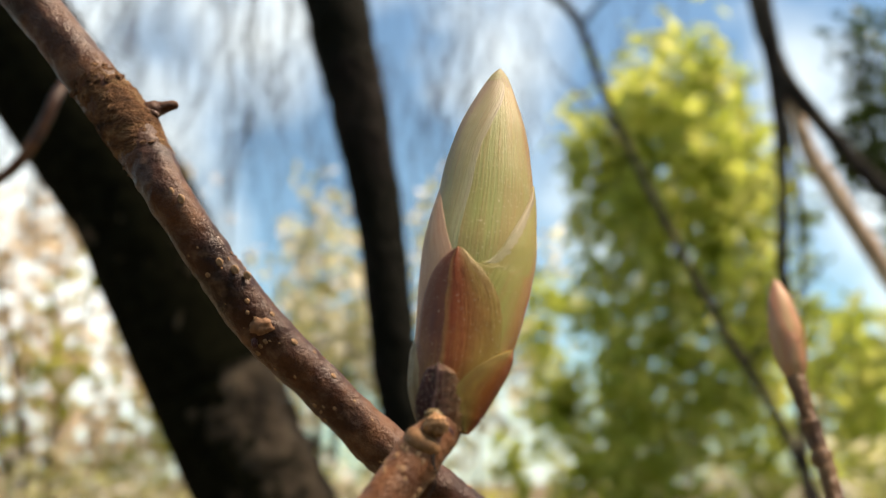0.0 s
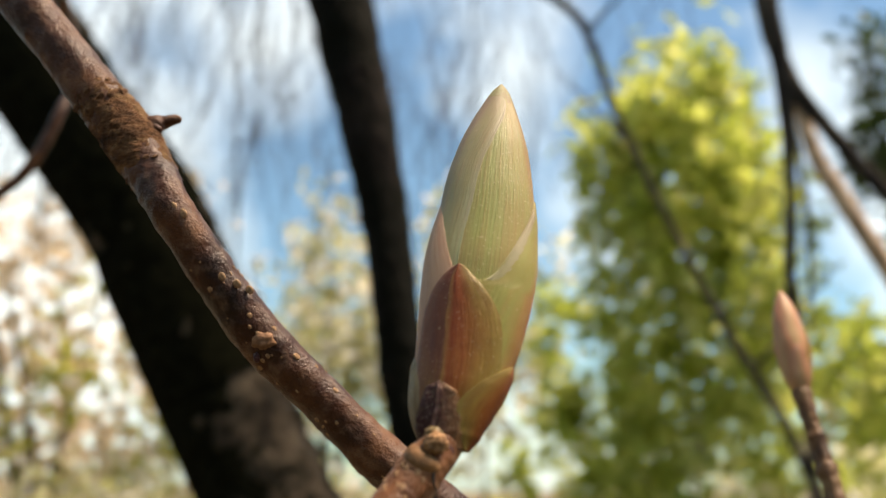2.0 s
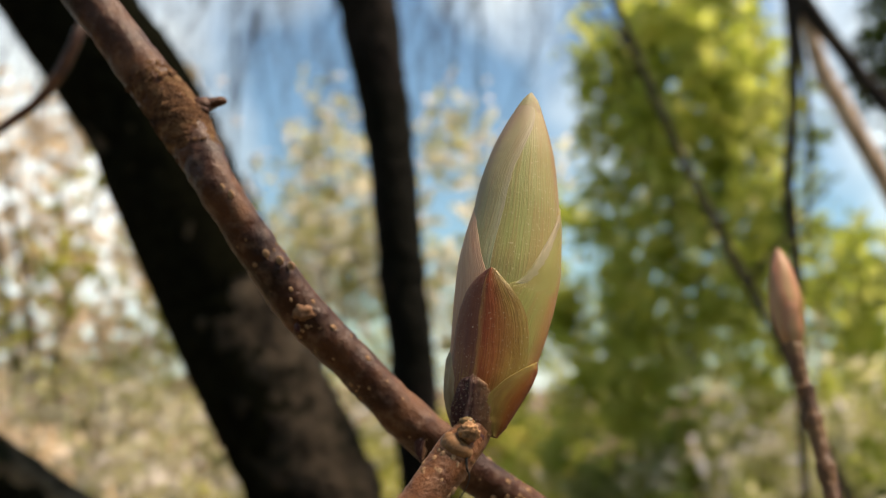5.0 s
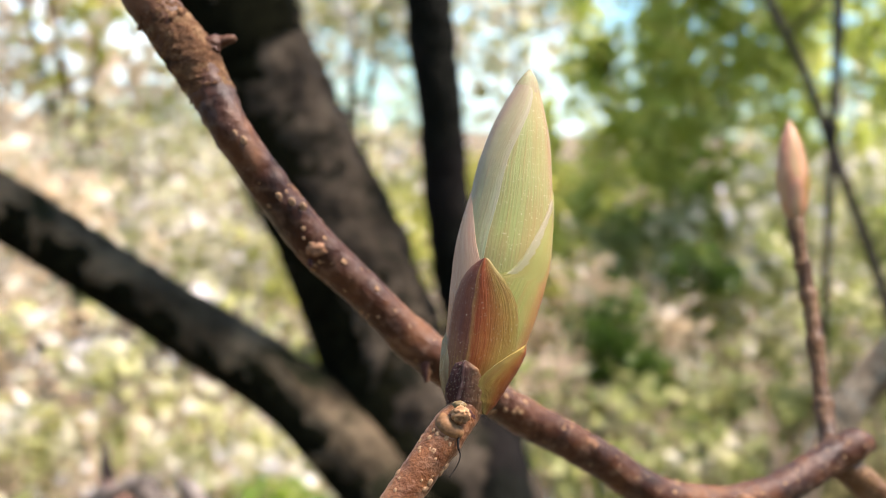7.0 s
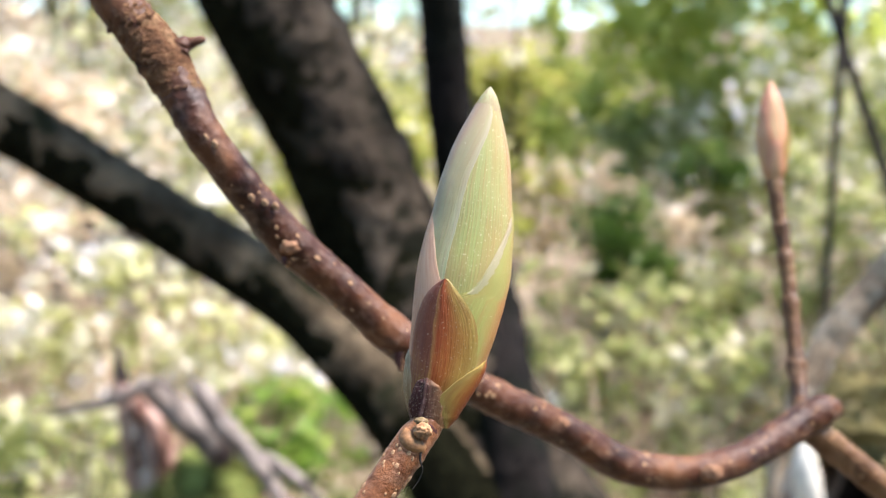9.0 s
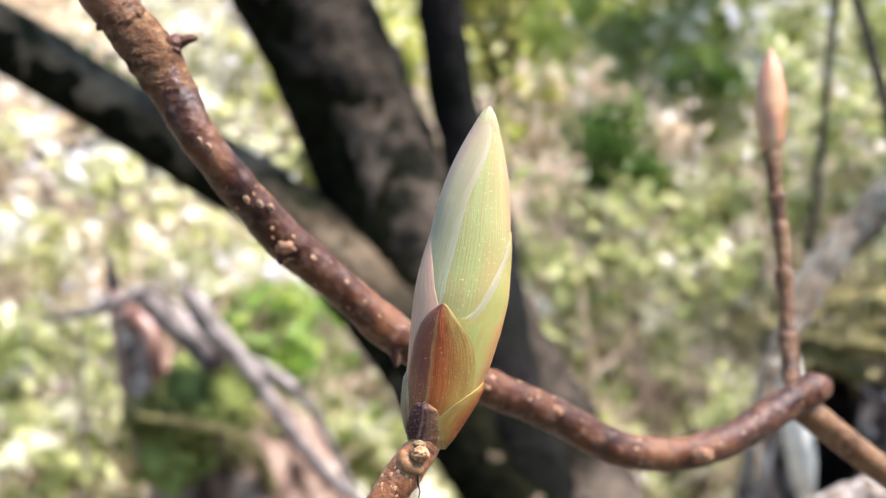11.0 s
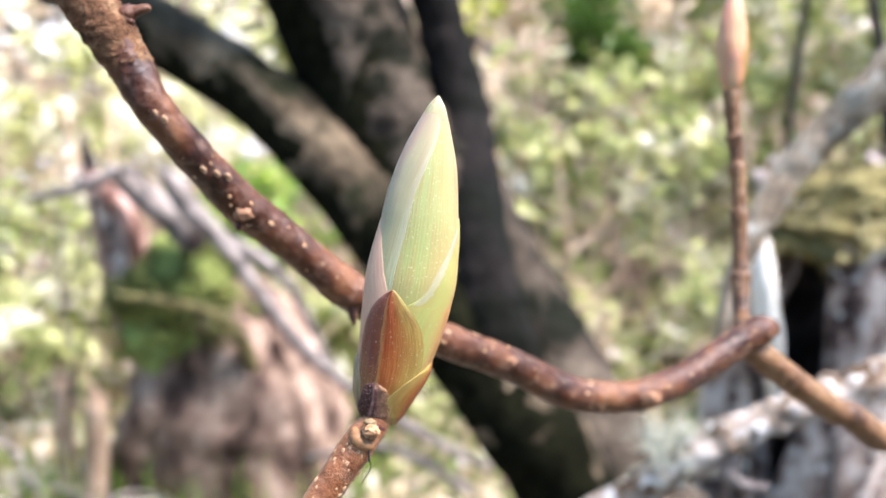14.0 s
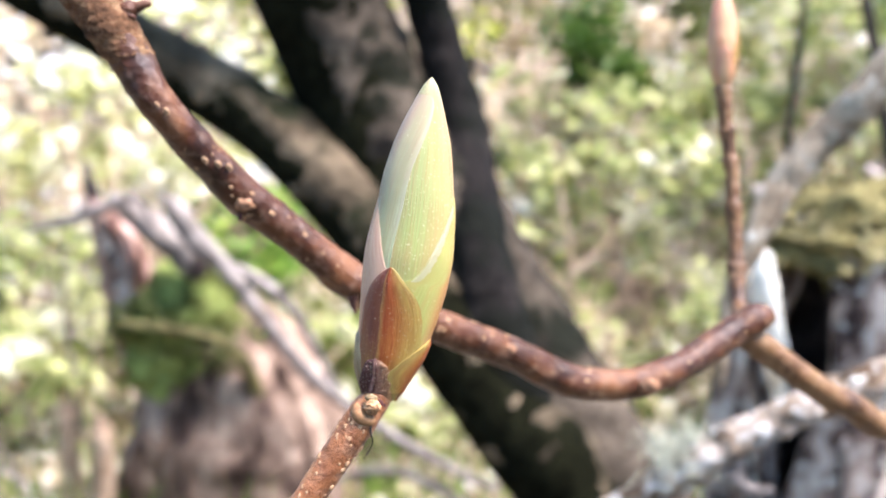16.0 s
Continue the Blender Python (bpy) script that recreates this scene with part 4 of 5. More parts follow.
def lichen(parent, at, n, reach, seed):
    """A tuft of branching lichen threads."""
    r_ = random.Random(seed)
    verts, faces = [], []
    for k in range(n):
        p = Vector(at) + Vector((r_.gauss(0, 1), r_.gauss(0, 1), r_.gauss(0, 0.6))) * reach * 0.35
        d = Vector((r_.gauss(0, 1), r_.gauss(0, 1), r_.gauss(0, 1))).normalized()
        w = reach * 0.013
        for _ in range(3):
            q = p + d * reach * 0.3
            sd = d.cross(Vector((r_.gauss(0, 1), r_.gauss(0, 1), r_.gauss(0, 1)))).normalized() * w
            b = len(verts)
            verts += [p + sd, p - sd, q - sd * 0.7, q + sd * 0.7]
            faces.append((b, b + 1, b + 2, b + 3))
            p, w = q, w * 0.7
            d = (d + Vector((r_.gauss(0, .5), r_.gauss(0, .5), r_.gauss(0, .5)))).normalized()
    return under(parent, mesh_ob("lichen", verts, faces, M_LICHEN, smooth=False), "tuft of pale grey-green lichen")


M_LICHEN = plain_material("grey_green_lichen", (0.28, 0.285, 0.21), 0.9, 200, 0.001, 0.35)
lichen(low_limb, (0.116, 0.302, 0.982), 420, 0.018, 1)
lichen(low_limb, (0.078, 0.292, 0.945), 60, 0.010, 3)


def hollow_stump():
    """A broken trunk, open on one side: a shell of wood with a ragged rim."""
    x0, y0, r0 = 0.682, 1.62, 0.165
    g = ground_z(x0, y0) - 0.05
    ob = thing("hollow_stump", (x0, y0, g), "weathered hollow stump with a dark split and pale wood", "stump")
    seg, lay = 44, 26
    open_at, gap = radians(-126), radians(46)
    verts, faces = [], []
    for side in (1.0, 0.62):
        for j in range(lay + 1):
            v = j / lay
            for i in range(seg + 1):
                slit = gap * max(0.04, min(1.0, (v - 0.50) * 4.0)) * (0.45 + 0.55 * min(1.0, (1 - v) * 5)) * (1 + 0.35 * noise.noise(Vector((v * 7, i // (seg / 2), 9))))
                th = open_at + slit / 2 + (2 * math.pi - slit) * i / seg
                top = 0.62 + 0.10 * noise.noise(Vector((math.cos(th) * 2, math.sin(th) * 2, 1))) + 0.05 * noise.noise(Vector((th * 6, 0, 2)))
                z = g + (top - g) * v
                k = r0 * side * (1.15 - 0.25 * v + 0.06 * noise.noise(Vector((math.cos(th) * 9, math.sin(th) * 9, z * 5))) + 0.14 * noise.noise(Vector((math.cos(th) * 3, math.sin(th) * 3, z * 3))))
                verts.append((x0 + k * math.cos(th), y0 + k * math.sin(th), z))
    w = seg + 1
    off = (lay + 1) * w
    for j in range(lay):
        for i in range(seg):
            a = j * w + i
            faces.append((a, a + 1, a + w + 1, a + w))
            faces.append((off + a, off + a + w, off + a + w + 1, off + a + 1))
        for i in (0, seg):
            a = j * w + i
            faces.append((a, a + w, off + a + w, off + a))
    for i in range(seg):
        a = lay * w + i
        faces.append((a, a + 1, off + a + 1, off + a))
    wood = mesh_ob("shell", verts, faces, M_PALE)
    # inner faces take the dark colour, which stands for shade in the hollow
    wood.data.materials.append(M_ROT_SHADE)
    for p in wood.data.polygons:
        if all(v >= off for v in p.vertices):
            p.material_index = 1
    under(ob, wood, "pale split wood with the hollow's shade painted inside")
    under(ob, blob("moss", (x0 + 0.02, y0 - 0.03, 0.60), (0.19, 0.13, 0.075), M_OLIVE, 5, 0.4, 3.0), "cap of olive moss")
    rng_cap = np.random.default_rng(72)
    tagged(under(ob, leaf_mesh("moss_fuzz", clumps(rng_cap, 1500, (x0, y0 - 0.03, 0.62), (0.20, 0.14, 0.08), 36, 0.2), 0.012, G_CAP, rng_cap), "fuzzy olive moss shoots"), kind="stuff")
    under(ob, tube("slab", [(0.585, 1.50, 0.30, 0.006), (0.570, 1.49, 0.37, 0.016), (0.551, 1.470, 0.430, 0.0214), (0.528, 1.460, 0.506, 0.0218), (0.512, 1.460, 0.575, 0.0186), (0.514, 1.470, 0.611, 0.0093)], M_WHITE, 14, 10, 0.12, 15), "bleached white slab of wood")
    return ob


M_WHITE = bark_material("bleached_wood", (0.592, 0.543, 0.433), (0.775, 0.718, 0.581), (0.877, 0.815, 0.663), 12, depth=0.004, streak=(1, 1, 0.3))
hollow_stump()

# ---- the mossy snag and dead sticks on the ground ----
snag = thing("mossy_snag", (-0.66, 2.65, ground_z(-0.66, 2.65)), "rotten brown stump with a cushion of moss", "stump")
under(snag, tube("butt", [(-0.68, 2.72, 0.0, 0.11), (-0.64, 2.69, -0.18, 0.20), (-0.60, 2.68, -0.36, 0.28), (-0.58, 2.68, -0.60, 0.31), (-0.58, 2.68, -1.0, 0.33)], M_STUMP, 48, 12, 0.16, 5, fine=0.03, fine_freq=24), "rounded brown butt")
for rows in ([(-0.60, 2.58, -0.20, 0.07), (-0.55, 2.53, -0.36, 0.13), (-0.50, 2.52, -0.58, 0.16), (-0.46, 2.51, -0.95, 0.16)],
             [(-0.72, 2.56, -0.22, 0.06), (-0.76, 2.53, -0.40, 0.10), (-0.80, 2.52, -0.62, 0.12), (-0.82, 2.50, -0.95, 0.13)],
             [(-0.62, 2.48, -0.27, 0.03), (-0.62, 2.45, -0.42, 0.05), (-0.60, 2.44, -0.62, 0.055), (-0.58, 2.42, -0.95, 0.06)],
             [(-0.44, 2.58, -0.19, 0.035), (-0.40, 2.55, -0.34, 0.055), (-0.36, 2.53, -0.56, 0.070), (-0.32, 2.51, -0.95, 0.085)]):
    under(snag, tube("root", rows, M_STUMP, 28, 12, 0.25, 6, fine=0.06, fine_freq=22))
under(snag, tube("broken_wood", [(-0.942, 2.600, 0.326, 0.0063), (-0.918, 2.600, 0.242, 0.0331), (-0.883, 2.600, 0.170, 0.0570), (-0.859, 2.600, 0.072, 0.0672), (-0.856, 2.600, -0.064, 0.0618), (-0.849, 2.620, -0.251, 0.0503)], M_SPLIT, 20, 10, 0.20, 14, fine=0.05, fine_freq=60), "upright slab of split reddish wood")
under(snag, tube("broken_wood", [(-0.887, 2.530, 0.253, 0.0077), (-0.877, 2.530, 0.182, 0.0201), (-0.855, 2.530, 0.069, 0.0266), (-0.848, 2.530, -0.022, 0.0238), (-0.854, 2.550, -0.091, 0.0113)], M_PALE, 20, 10, 0.20, 14, fine=0.05, fine_freq=60), "pale weathered splinter")
under(snag, tube("bough", [(-0.861, 2.550, 0.308, 0.0138), (-0.805, 2.540, 0.266, 0.0336), (-0.734, 2.530, 0.208, 0.0396), (-0.669, 2.520, 0.158, 0.0426), (-0.638, 2.520, 0.126, 0.0396)], M_STICK, 24, 10, 0.20, 14, fine=0.05, fine_freq=60), "broken grey bough with a dark cut end")
under(snag, blob("cut_end", (-0.643, 2.495, 0.132), (0.034, 0.02, 0.038), M_ROT_SHADE, 3, 0.25), "dark rotten end of the bough")
under(snag, blob("moss", (-0.701, 2.600, -0.035), (0.15, 0.11, 0.125), M_MOSS, 5, 0.3, 2.6), "cushion of green moss")
under(snag, blob("moss", (-0.749, 2.560, -0.182), (0.12, 0.09, 0.10), M_MOSS, 5, 0.3, 2.6))
under(snag, tube("root", [(-0.833, 2.440, -0.007, 0.0092), (-0.746, 2.420, -0.005, 0.0137), (-0.659, 2.420, -0.020, 0.0166), (-0.580, 2.420, -0.038, 0.0196), (-0.521, 2.440, -0.114, 0.0183), (-0.488, 2.480, -0.238, 0.0157)], M_OLIVE, 16, 10, 0.20, 14, fine=0.05, fine_freq=60), "moss-covered olive root across the cushion")


rng_moss = np.random.default_rng(71)
tagged(under(snag, leaf_mesh("moss_fuzz", clumps(rng_moss, 2600, (-0.708, 2.550, -0.071), (0.19, 0.12, 0.19), 44, 0.14), 0.015, G_MOSS, rng_moss), "fuzzy green moss shoots"), kind="stuff")


def stick(rows, label, mat, seg=10, rough=0.14):
    """A dead stick with a jagged upper end and, when long, a snapped-off side shoot."""
    ob = thing("dead_stick", rows[-1][:3], label, "stick", "dead sticks")
    under(ob, tube("shaft", rows, mat, seg, 8, rough, 25))
    c, d, r = along(rows, 0.0)
    for k in range(3):
        o = Vector((0.45 * r * math.cos(2.1 * k), 0.45 * r * math.sin(2.1 * k), 0))
        under(ob, tube("splinter", [(*(c + o), r * 0.45), (*(c + o - d * r * (0.8 + 0.5 * k)), r * 0.12)], mat, 6, 3, 0.2, 60))
    if len(rows) > 4:
        c, d, r = along(rows, 0.42)
        up = Vector((0.5, -0.2, 0.8))
        under(ob, tube("side_shoot", [(*c, r * 0.6), (*(c + up * r * 1.6), r * 0.42), (*(c + up * r * 3.2 - d * r * 0.6), r * 0.25)], mat, 8, 5, 0.2, 40), "snapped-off side shoot")
    return ob


stick([(-0.690, 2.460, 0.332, 0.0190), (-0.661, 2.460, 0.283, 0.0294), (-0.620, 2.450, 0.226, 0.0309), (-0.540, 2.440, 0.134, 0.0221), (-0.446, 2.430, -0.001, 0.0194), (-0.349, 2.420, -0.130, 0.0181), (-0.206, 2.400, -0.247, 0.0152), (-0.023, 2.360, -0.349, 0.0138), (0.158, 2.320, -0.421, 0.0107)], "long bleached grey stick lying across the snag", M_STICK, 16, 0.2)
stick([(-0.545, 2.500, 0.140, 0.0090), (-0.483, 2.500, 0.097, 0.0181), (-0.393, 2.490, 0.022, 0.0151), (-0.331, 2.480, -0.097, 0.0107), (-0.271, 2.460, -0.223, 0.0077)], "pale bleached stick leaning on the snag", M_STICK)
stick([(-1.084, 2.500, 0.218, 0.0078), (-1.001, 2.490, 0.249, 0.0139), (-0.933, 2.480, 0.266, 0.0167), (-0.862, 2.470, 0.298, 0.0165), (-0.783, 2.480, 0.330, 0.0104), (-0.744, 2.500, 0.267, 0.0060)], "forked grey stick caught on the snag", M_STICK)
stick([(-0.934, 2.600, 0.379, 0.0093), (-0.930, 2.600, 0.332, 0.0141), (-0.923, 2.600, 0.282, 0.0173), (-0.916, 2.620, 0.208, 0.0127)], "short dark broken stick standing on the snag", M_ROT_SHADE)
stick([(-0.90, 2.4, -0.30, 0.03), (-0.92, 2.38, -0.55, 0.034), (-0.96, 2.36, -0.74, 0.036)], "short pale upright dead stem", M_TAN)
stick([(-1.03, 2.5, -0.30, 0.022), (-1.04, 2.5, -0.55, 0.026), (-1.03, 2.5, -0.76, 0.03)], "short pale upright dead stem", M_TAN)
stick([(-1.55, 2.2, -0.40, 0.016), (-1.22, 2.2, -0.46, 0.018), (-1.05, 2.2, -0.55, 0.018), (-0.9, 2.15, -0.66, 0.014)], "bowed bleached stick on the ground", M_STICK)
stick([(0.10, 2.3, -0.48, 0.012), (0.0, 2.35, -0.44, 0.013), (-0.15, 2.4, -0.42, 0.012), (-0.35, 2.45, -0.50, 0.009)], "thin bleached stick near the snag", M_STICK)
stick([(0.5, 1.35, -0.36, 0.016), (0.58, 1.3, 0.02, 0.014), (0.62, 1.28, 0.2, 0.012), (0.60, 1.26, 0.4, 0.006)], "pale crooked stick beside the hollow stump", M_STICK)

# arching brambles
def bramble(a, b, rise, r):
    a, b = Vector(a), Vector(b)
    rows = []
    for k in range(6):
        t = k / 5
        p = a.lerp(b, t)
        rows.append((p.x + 0.02 * math.sin(7 * t + a.x), p.y, p.z + rise * 4 * t * (1 - t), r * (1 - 0.6 * t)))
    return tagged(tube("bramble", rows, M_STICK, 8, 8, 0.15, 40), "thin arching grey-brown bramble cane", "bramble", "brambles")


for ax, ay, bx, by, rise, r in [(-0.95, 1.75, -0.45, 2.1, 0.30, 0.006), (-1.25, 2.0, -0.75, 1.9, 0.42, 0.007), (-0.55, 1.9, -1.3, 2.3, 0.22, 0.005), (-1.0, 2.3, -1.6, 2.0, 0.55, 0.006), (0.05, 1.9, 0.5, 2.3, 0.25, 0.006), (-0.25, 2.0, 0.35, 2.1, 0.18, 0.007)]:
    bramble((ax, ay, ground_z(ax, ay) - 0.01), (bx, by, ground_z(bx, by) - 0.01), rise, r)

def twiggy(x, y, h, n, seed, mat, label):
    """A bare shrub: thin crooked shoots from one foot, some forked."""
    r_ = random.Random(seed)
    g = ground_z(x, y)
    ob = thing("bare_shrub", (x, y, g), label, "shrub", "bare shrubs")
    for k in range(n):
        lean = Vector((r_.uniform(-0.6, 0.6), r_.uniform(-0.3, 0.3), 0))
        top = h * r_.uniform(0.6, 1.1)
        p = Vector((x + r_.uniform(-0.12, 0.12), y + r_.uniform(-0.08, 0.08), g - 0.03))
        w = r_.uniform(0.0045, 0.0095)
        rows = []
        for q in range(6):
            t = q / 5
            c = p + lean * t * t * h + Vector((r_.uniform(-1, 1), r_.uniform(-1, 1), 0)) * 0.035 + Vector((0, 0, top * t * (1.15 - 0.15 * t)))
            rows.append((c.x, c.y, c.z, w * (1 - 0.75 * t)))
        shoot = under(ob, tube("branch", rows, mat, 7, 4, 0.12, 40))
        for f in range(2):
            a = Vector(rows[2 + f][:3])
            d = Vector((r_.uniform(-1, 1), r_.uniform(-0.5, 0.5), r_.uniform(0.1, 0.9))).normalized() * h * r_.uniform(0.2, 0.4)
            b = a + d * 0.5 + Vector((0, 0, r_.uniform(-0.03, 0.03)))
            e = a + d
            under(shoot, tube("twig", [(a.x, a.y, a.z, w * 0.5), (b.x, b.y, b.z, w * 0.38), (e.x, e.y, e.z, w * 0.15)], mat, 6, 4, 0.1, 40))
    return ob


for k, (x, y, h) in enumerate([(-1.30, 3.0, 1.1), (-0.95, 3.4, 1.2), (-1.75, 3.9, 1.4), (0.10, 3.3, 1.1), (0.42, 3.0, 1.0), (0.78, 3.4, 1.3), (1.05, 2.8, 1.1), (0.30, 4.1, 1.4), (-0.35, 3.7, 1.0)]):
    twiggy(x, y, h, 9, 80 + k, (M_STICK, M_TAN, M_STUMP)[k % 3], ("bare grey shrub with thin crooked shoots", "bare tan shrub with thin crooked shoots", "bare brown shrub with thin crooked shoots")[k % 3])

# ---- thin trees farther off ----
thin = thing("leaning_sapling", (1.5, 3.0, ground_z(1.5, 3.0)), "thin dark sapling leaning through the foliage", "tree")
SAPLING = [(1.5, 3, -0.85, 0.03), (1.3, 3, 0.4, 0.018), (0.968, 3, 1.272, 0.014), (0.811, 3, 1.573, 0.013), (0.647, 3, 1.904, 0.012), (0.486, 3, 2.285, 0.012), (0.43, 3, 2.48, 0.013), (0.34, 3, 2.62, 0.015), (0.1, 3, 2.75, 0.012), (-0.2, 3.0, 2.95, 0.006)]
under(thin, tube("trunk", SAPLING, M_STEM, 10, 8, 0.12, 15))
for f, way in [(0.30, (0.25, 0.0, 0.30)), (0.52, (-0.22, 0.05, 0.26)), (0.70, (0.20, -0.05, 0.22))]:
    c, d, r = along(SAPLING, f)
    under(thin, tube("side_branch", [(*c, r * 0.6), (*(c + Vector(way) * 0.5), r * 0.45), (*(c + Vector(way)), r * 0.2)], M_STEM, 8, 5, 0.12, 20))
dark_tree = thing("bare_dark_tree", (0.86, 2.5, ground_z(0.86, 2.5)), "bare dark tree with a drooping bough", "tree")
under(dark_tree, tube("trunk", [(0.88, 2.5, -0.75, 0.012), (0.86, 2.5, 0.4, 0.010), (0.841, 2.5, 1.146, 0.011), (0.835, 2.5, 1.475, 0.013), (0.819, 2.5, 1.674, 0.014), (0.835, 2.5, 1.93, 0.014), (0.832, 2.5, 2.211, 0.024), (0.806, 2.5, 2.38, 0.030), (0.78, 2.5, 2.9, 0.03), (0.8, 2.5, 3.6, 0.02)], M_STEM, 12, 8, 0.12, 15))
under(dark_tree, tube("bough", [(0.815, 2.5, 2.30, 0.024), (0.85, 2.5, 2.18, 0.024), (0.935, 2.5, 2.055, 0.020), (1.086, 2.5, 1.872, 0.020), (1.3, 2.5, 1.72, 0.016), (1.7, 2.5, 1.55, 0.008)], M_STEM, 12, 8, 0.12, 15))
under(dark_tree, tube("bough", [(0.83, 2.5, 2.14, 0.010), (0.86, 2.5, 2.0, 0.008), (0.87, 2.5, 1.8, 0.006), (0.86, 2.5, 1.55, 0.003)], M_STEM, 8, 6, 0.12, 15))
tan_tree = thing("tan_barked_tree", (1.9, 3.5, ground_z(1.9, 3.5)), "sunlit tan-barked tree with a pale leaning bough", "tree")
under(tan_tree, tube("trunk", [(1.9, 3.5, -0.9, 0.05), (1.75, 3.5, 0.6, 0.045), (1.6, 3.5, 1.6, 0.035), (1.467, 3.5, 1.885, 0.032), (1.316, 3.5, 2.16, 0.032), (1.24, 3.5, 2.32, 0.028), (1.15, 3.5, 2.7, 0.015)], M_TAN, 12, 8, 0.12, 12))
for k, (x, y, lean) in enumerate([(1.15, 3.9, 0.06), (0.62, 4.6, -0.04)]):
    g = ground_z(x, y)
    t_ = thing("slender_stem", (x, y, g), "slender brown stem among low bushes", "sapling", "slender stems")
    under(t_, tube("trunk", [(x, y, g - 0.05, 0.014), (x + lean, y, g + 0.5, 0.012), (x + lean * 0.4, y, g + 0.8, 0.010), (x - lean, y, g + 1.1, 0.005)], M_TAN, 8, 6, 0.15, 12))

# ---- foliage ----
EVERGREEN = "sunlit yellow-green evergreen tree with dense foliage"
leafy("evergreen_tree", (1.36, 6.0, 2.35), (0.70, 0.6, 1.45), 4600, 0.07, G_LIM, EVERGREEN, 3, 1, 64, 0.11, "tree", 0.022, M_TAN)
leafy("evergreen_tree", (0.85, 6.6, 1.2), (0.6, 0.6, 1.2), 1500, 0.07, G_LIM, EVERGREEN, 13, 1, 36, 0.10, "tree", 0.022, M_TAN)
leafy("evergreen_tree", (2.2, 6.4, 1.3), (0.7, 0.6, 1.1), 1500, 0.07, G_LIM, EVERGREEN, 15, 1, 36, 0.10, "tree", 0.022, M_TAN)
leafy("dark_evergreen", (2.50, 5.5, 3.05), (0.45, 0.5, 0.65), 1500, 0.05, G_DRK, "dark green evergreen with dense shaded foliage", 14, 1, 40, 0.14, "tree", 0.02)
leafy("dark_evergreen", (1.98, 7.0, 2.85), (0.30, 0.4, 0.60), 600, 0.05, G_DRK, "dark green evergreen with dense shaded foliage", 16, 1, 26, 0.14, "tree", 0.02)
leafy("holly_bush", (0.62, 4.5, 0.31), (0.24, 0.2, 0.18), 800, 0.036, G_GRN, "dark glossy green bush among pale shrubs", 17, 2, 16, 0.25, "shrub", 0.006)
leafy("holly_bush", (1.02, 4.7, 0.62), (0.14, 0.15, 0.12), 320, 0.032, G_GRN, "dark glossy green bush among pale shrubs", 18, 2, 16, 0.25, "shrub", 0.006)
leafy("shrub", (-0.72, 3.7, -0.28), (0.28, 0.25, 0.18), 900, 0.04, G_GRASS, "low fresh green bush behind the snag", 19, 3, 24, 0.2, stem_r=0.006)
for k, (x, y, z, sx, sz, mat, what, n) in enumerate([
        (0.9, 4.4, -0.1, 0.8, 0.55, G_SAGE, "green leafy shrub, bright gaps painted as near-white leaves", 4200),
        (2.3, 4.6, 0.6, 0.8, 1.0, G_SAGE, "green leafy shrub, bright gaps painted as near-white leaves", 5000),
        (1.6, 4.2, 0.2, 0.6, 0.8, G_SAGE, "green leafy shrub, bright gaps painted as near-white leaves", 4000),
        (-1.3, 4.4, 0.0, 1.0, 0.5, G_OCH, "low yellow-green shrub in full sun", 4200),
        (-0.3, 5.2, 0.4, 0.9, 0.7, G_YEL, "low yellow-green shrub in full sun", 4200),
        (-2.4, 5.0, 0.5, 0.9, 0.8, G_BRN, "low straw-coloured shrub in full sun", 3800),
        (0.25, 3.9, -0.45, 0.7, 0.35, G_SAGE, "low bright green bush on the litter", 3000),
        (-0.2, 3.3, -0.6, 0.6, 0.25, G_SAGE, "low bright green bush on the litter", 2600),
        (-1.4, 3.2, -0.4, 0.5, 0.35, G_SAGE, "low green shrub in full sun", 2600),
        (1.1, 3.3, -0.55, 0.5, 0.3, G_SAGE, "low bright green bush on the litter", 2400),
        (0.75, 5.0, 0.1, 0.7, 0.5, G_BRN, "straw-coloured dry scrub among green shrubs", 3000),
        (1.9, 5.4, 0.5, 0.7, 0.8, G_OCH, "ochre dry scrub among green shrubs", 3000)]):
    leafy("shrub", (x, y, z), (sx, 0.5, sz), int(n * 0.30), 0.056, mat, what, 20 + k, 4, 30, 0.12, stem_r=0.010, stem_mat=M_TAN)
leafy("brown_leaved_tree", (-3.0, 8.5, 2.0), (1.6, 1.0, 1.6), 1100, 0.105, G_BRN, "tree with sparse straw-brown leaves", 8, 4, 60, 0.16, "tree", 0.05)
leafy("yellow_leaved_tree", (-2.3, 8.0, 1.9), (1.1, 0.7, 1.1), 650, 0.085, G_YEL, "tree with sparse fresh yellow leaves", 11, 3, 26, 0.13, "tree", 0.012, M_TAN)
leafy("brown_leaved_tree", (-1.2, 9.0, 2.1), (1.0, 1.0, 1.3), 2200, 0.075, G_OCH, "tree with sparse yellow and ochre leaves", 9, 4, 34, 0.16, "tree", 0.05)
leafy("brown_leaved_tree", (-4.6, 9.0, 1.6), (1.6, 1.0, 1.6), 1500, 0.10, G_BRN, "tree with sparse straw-brown leaves", 10, 4, 50, 0.16, "tree", 0.05)
leafy("brown_leaved_tree", (0.0, 8.6, 2.35), (0.95, 0.6, 1.15), 950, 0.085, G_OCH, "tree with sparse yellow and ochre leaves", 12, 3, 40, 0.14, "tree", 0.012, M_TAN)
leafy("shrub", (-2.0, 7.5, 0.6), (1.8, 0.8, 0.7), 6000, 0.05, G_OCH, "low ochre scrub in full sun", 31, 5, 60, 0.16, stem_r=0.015)
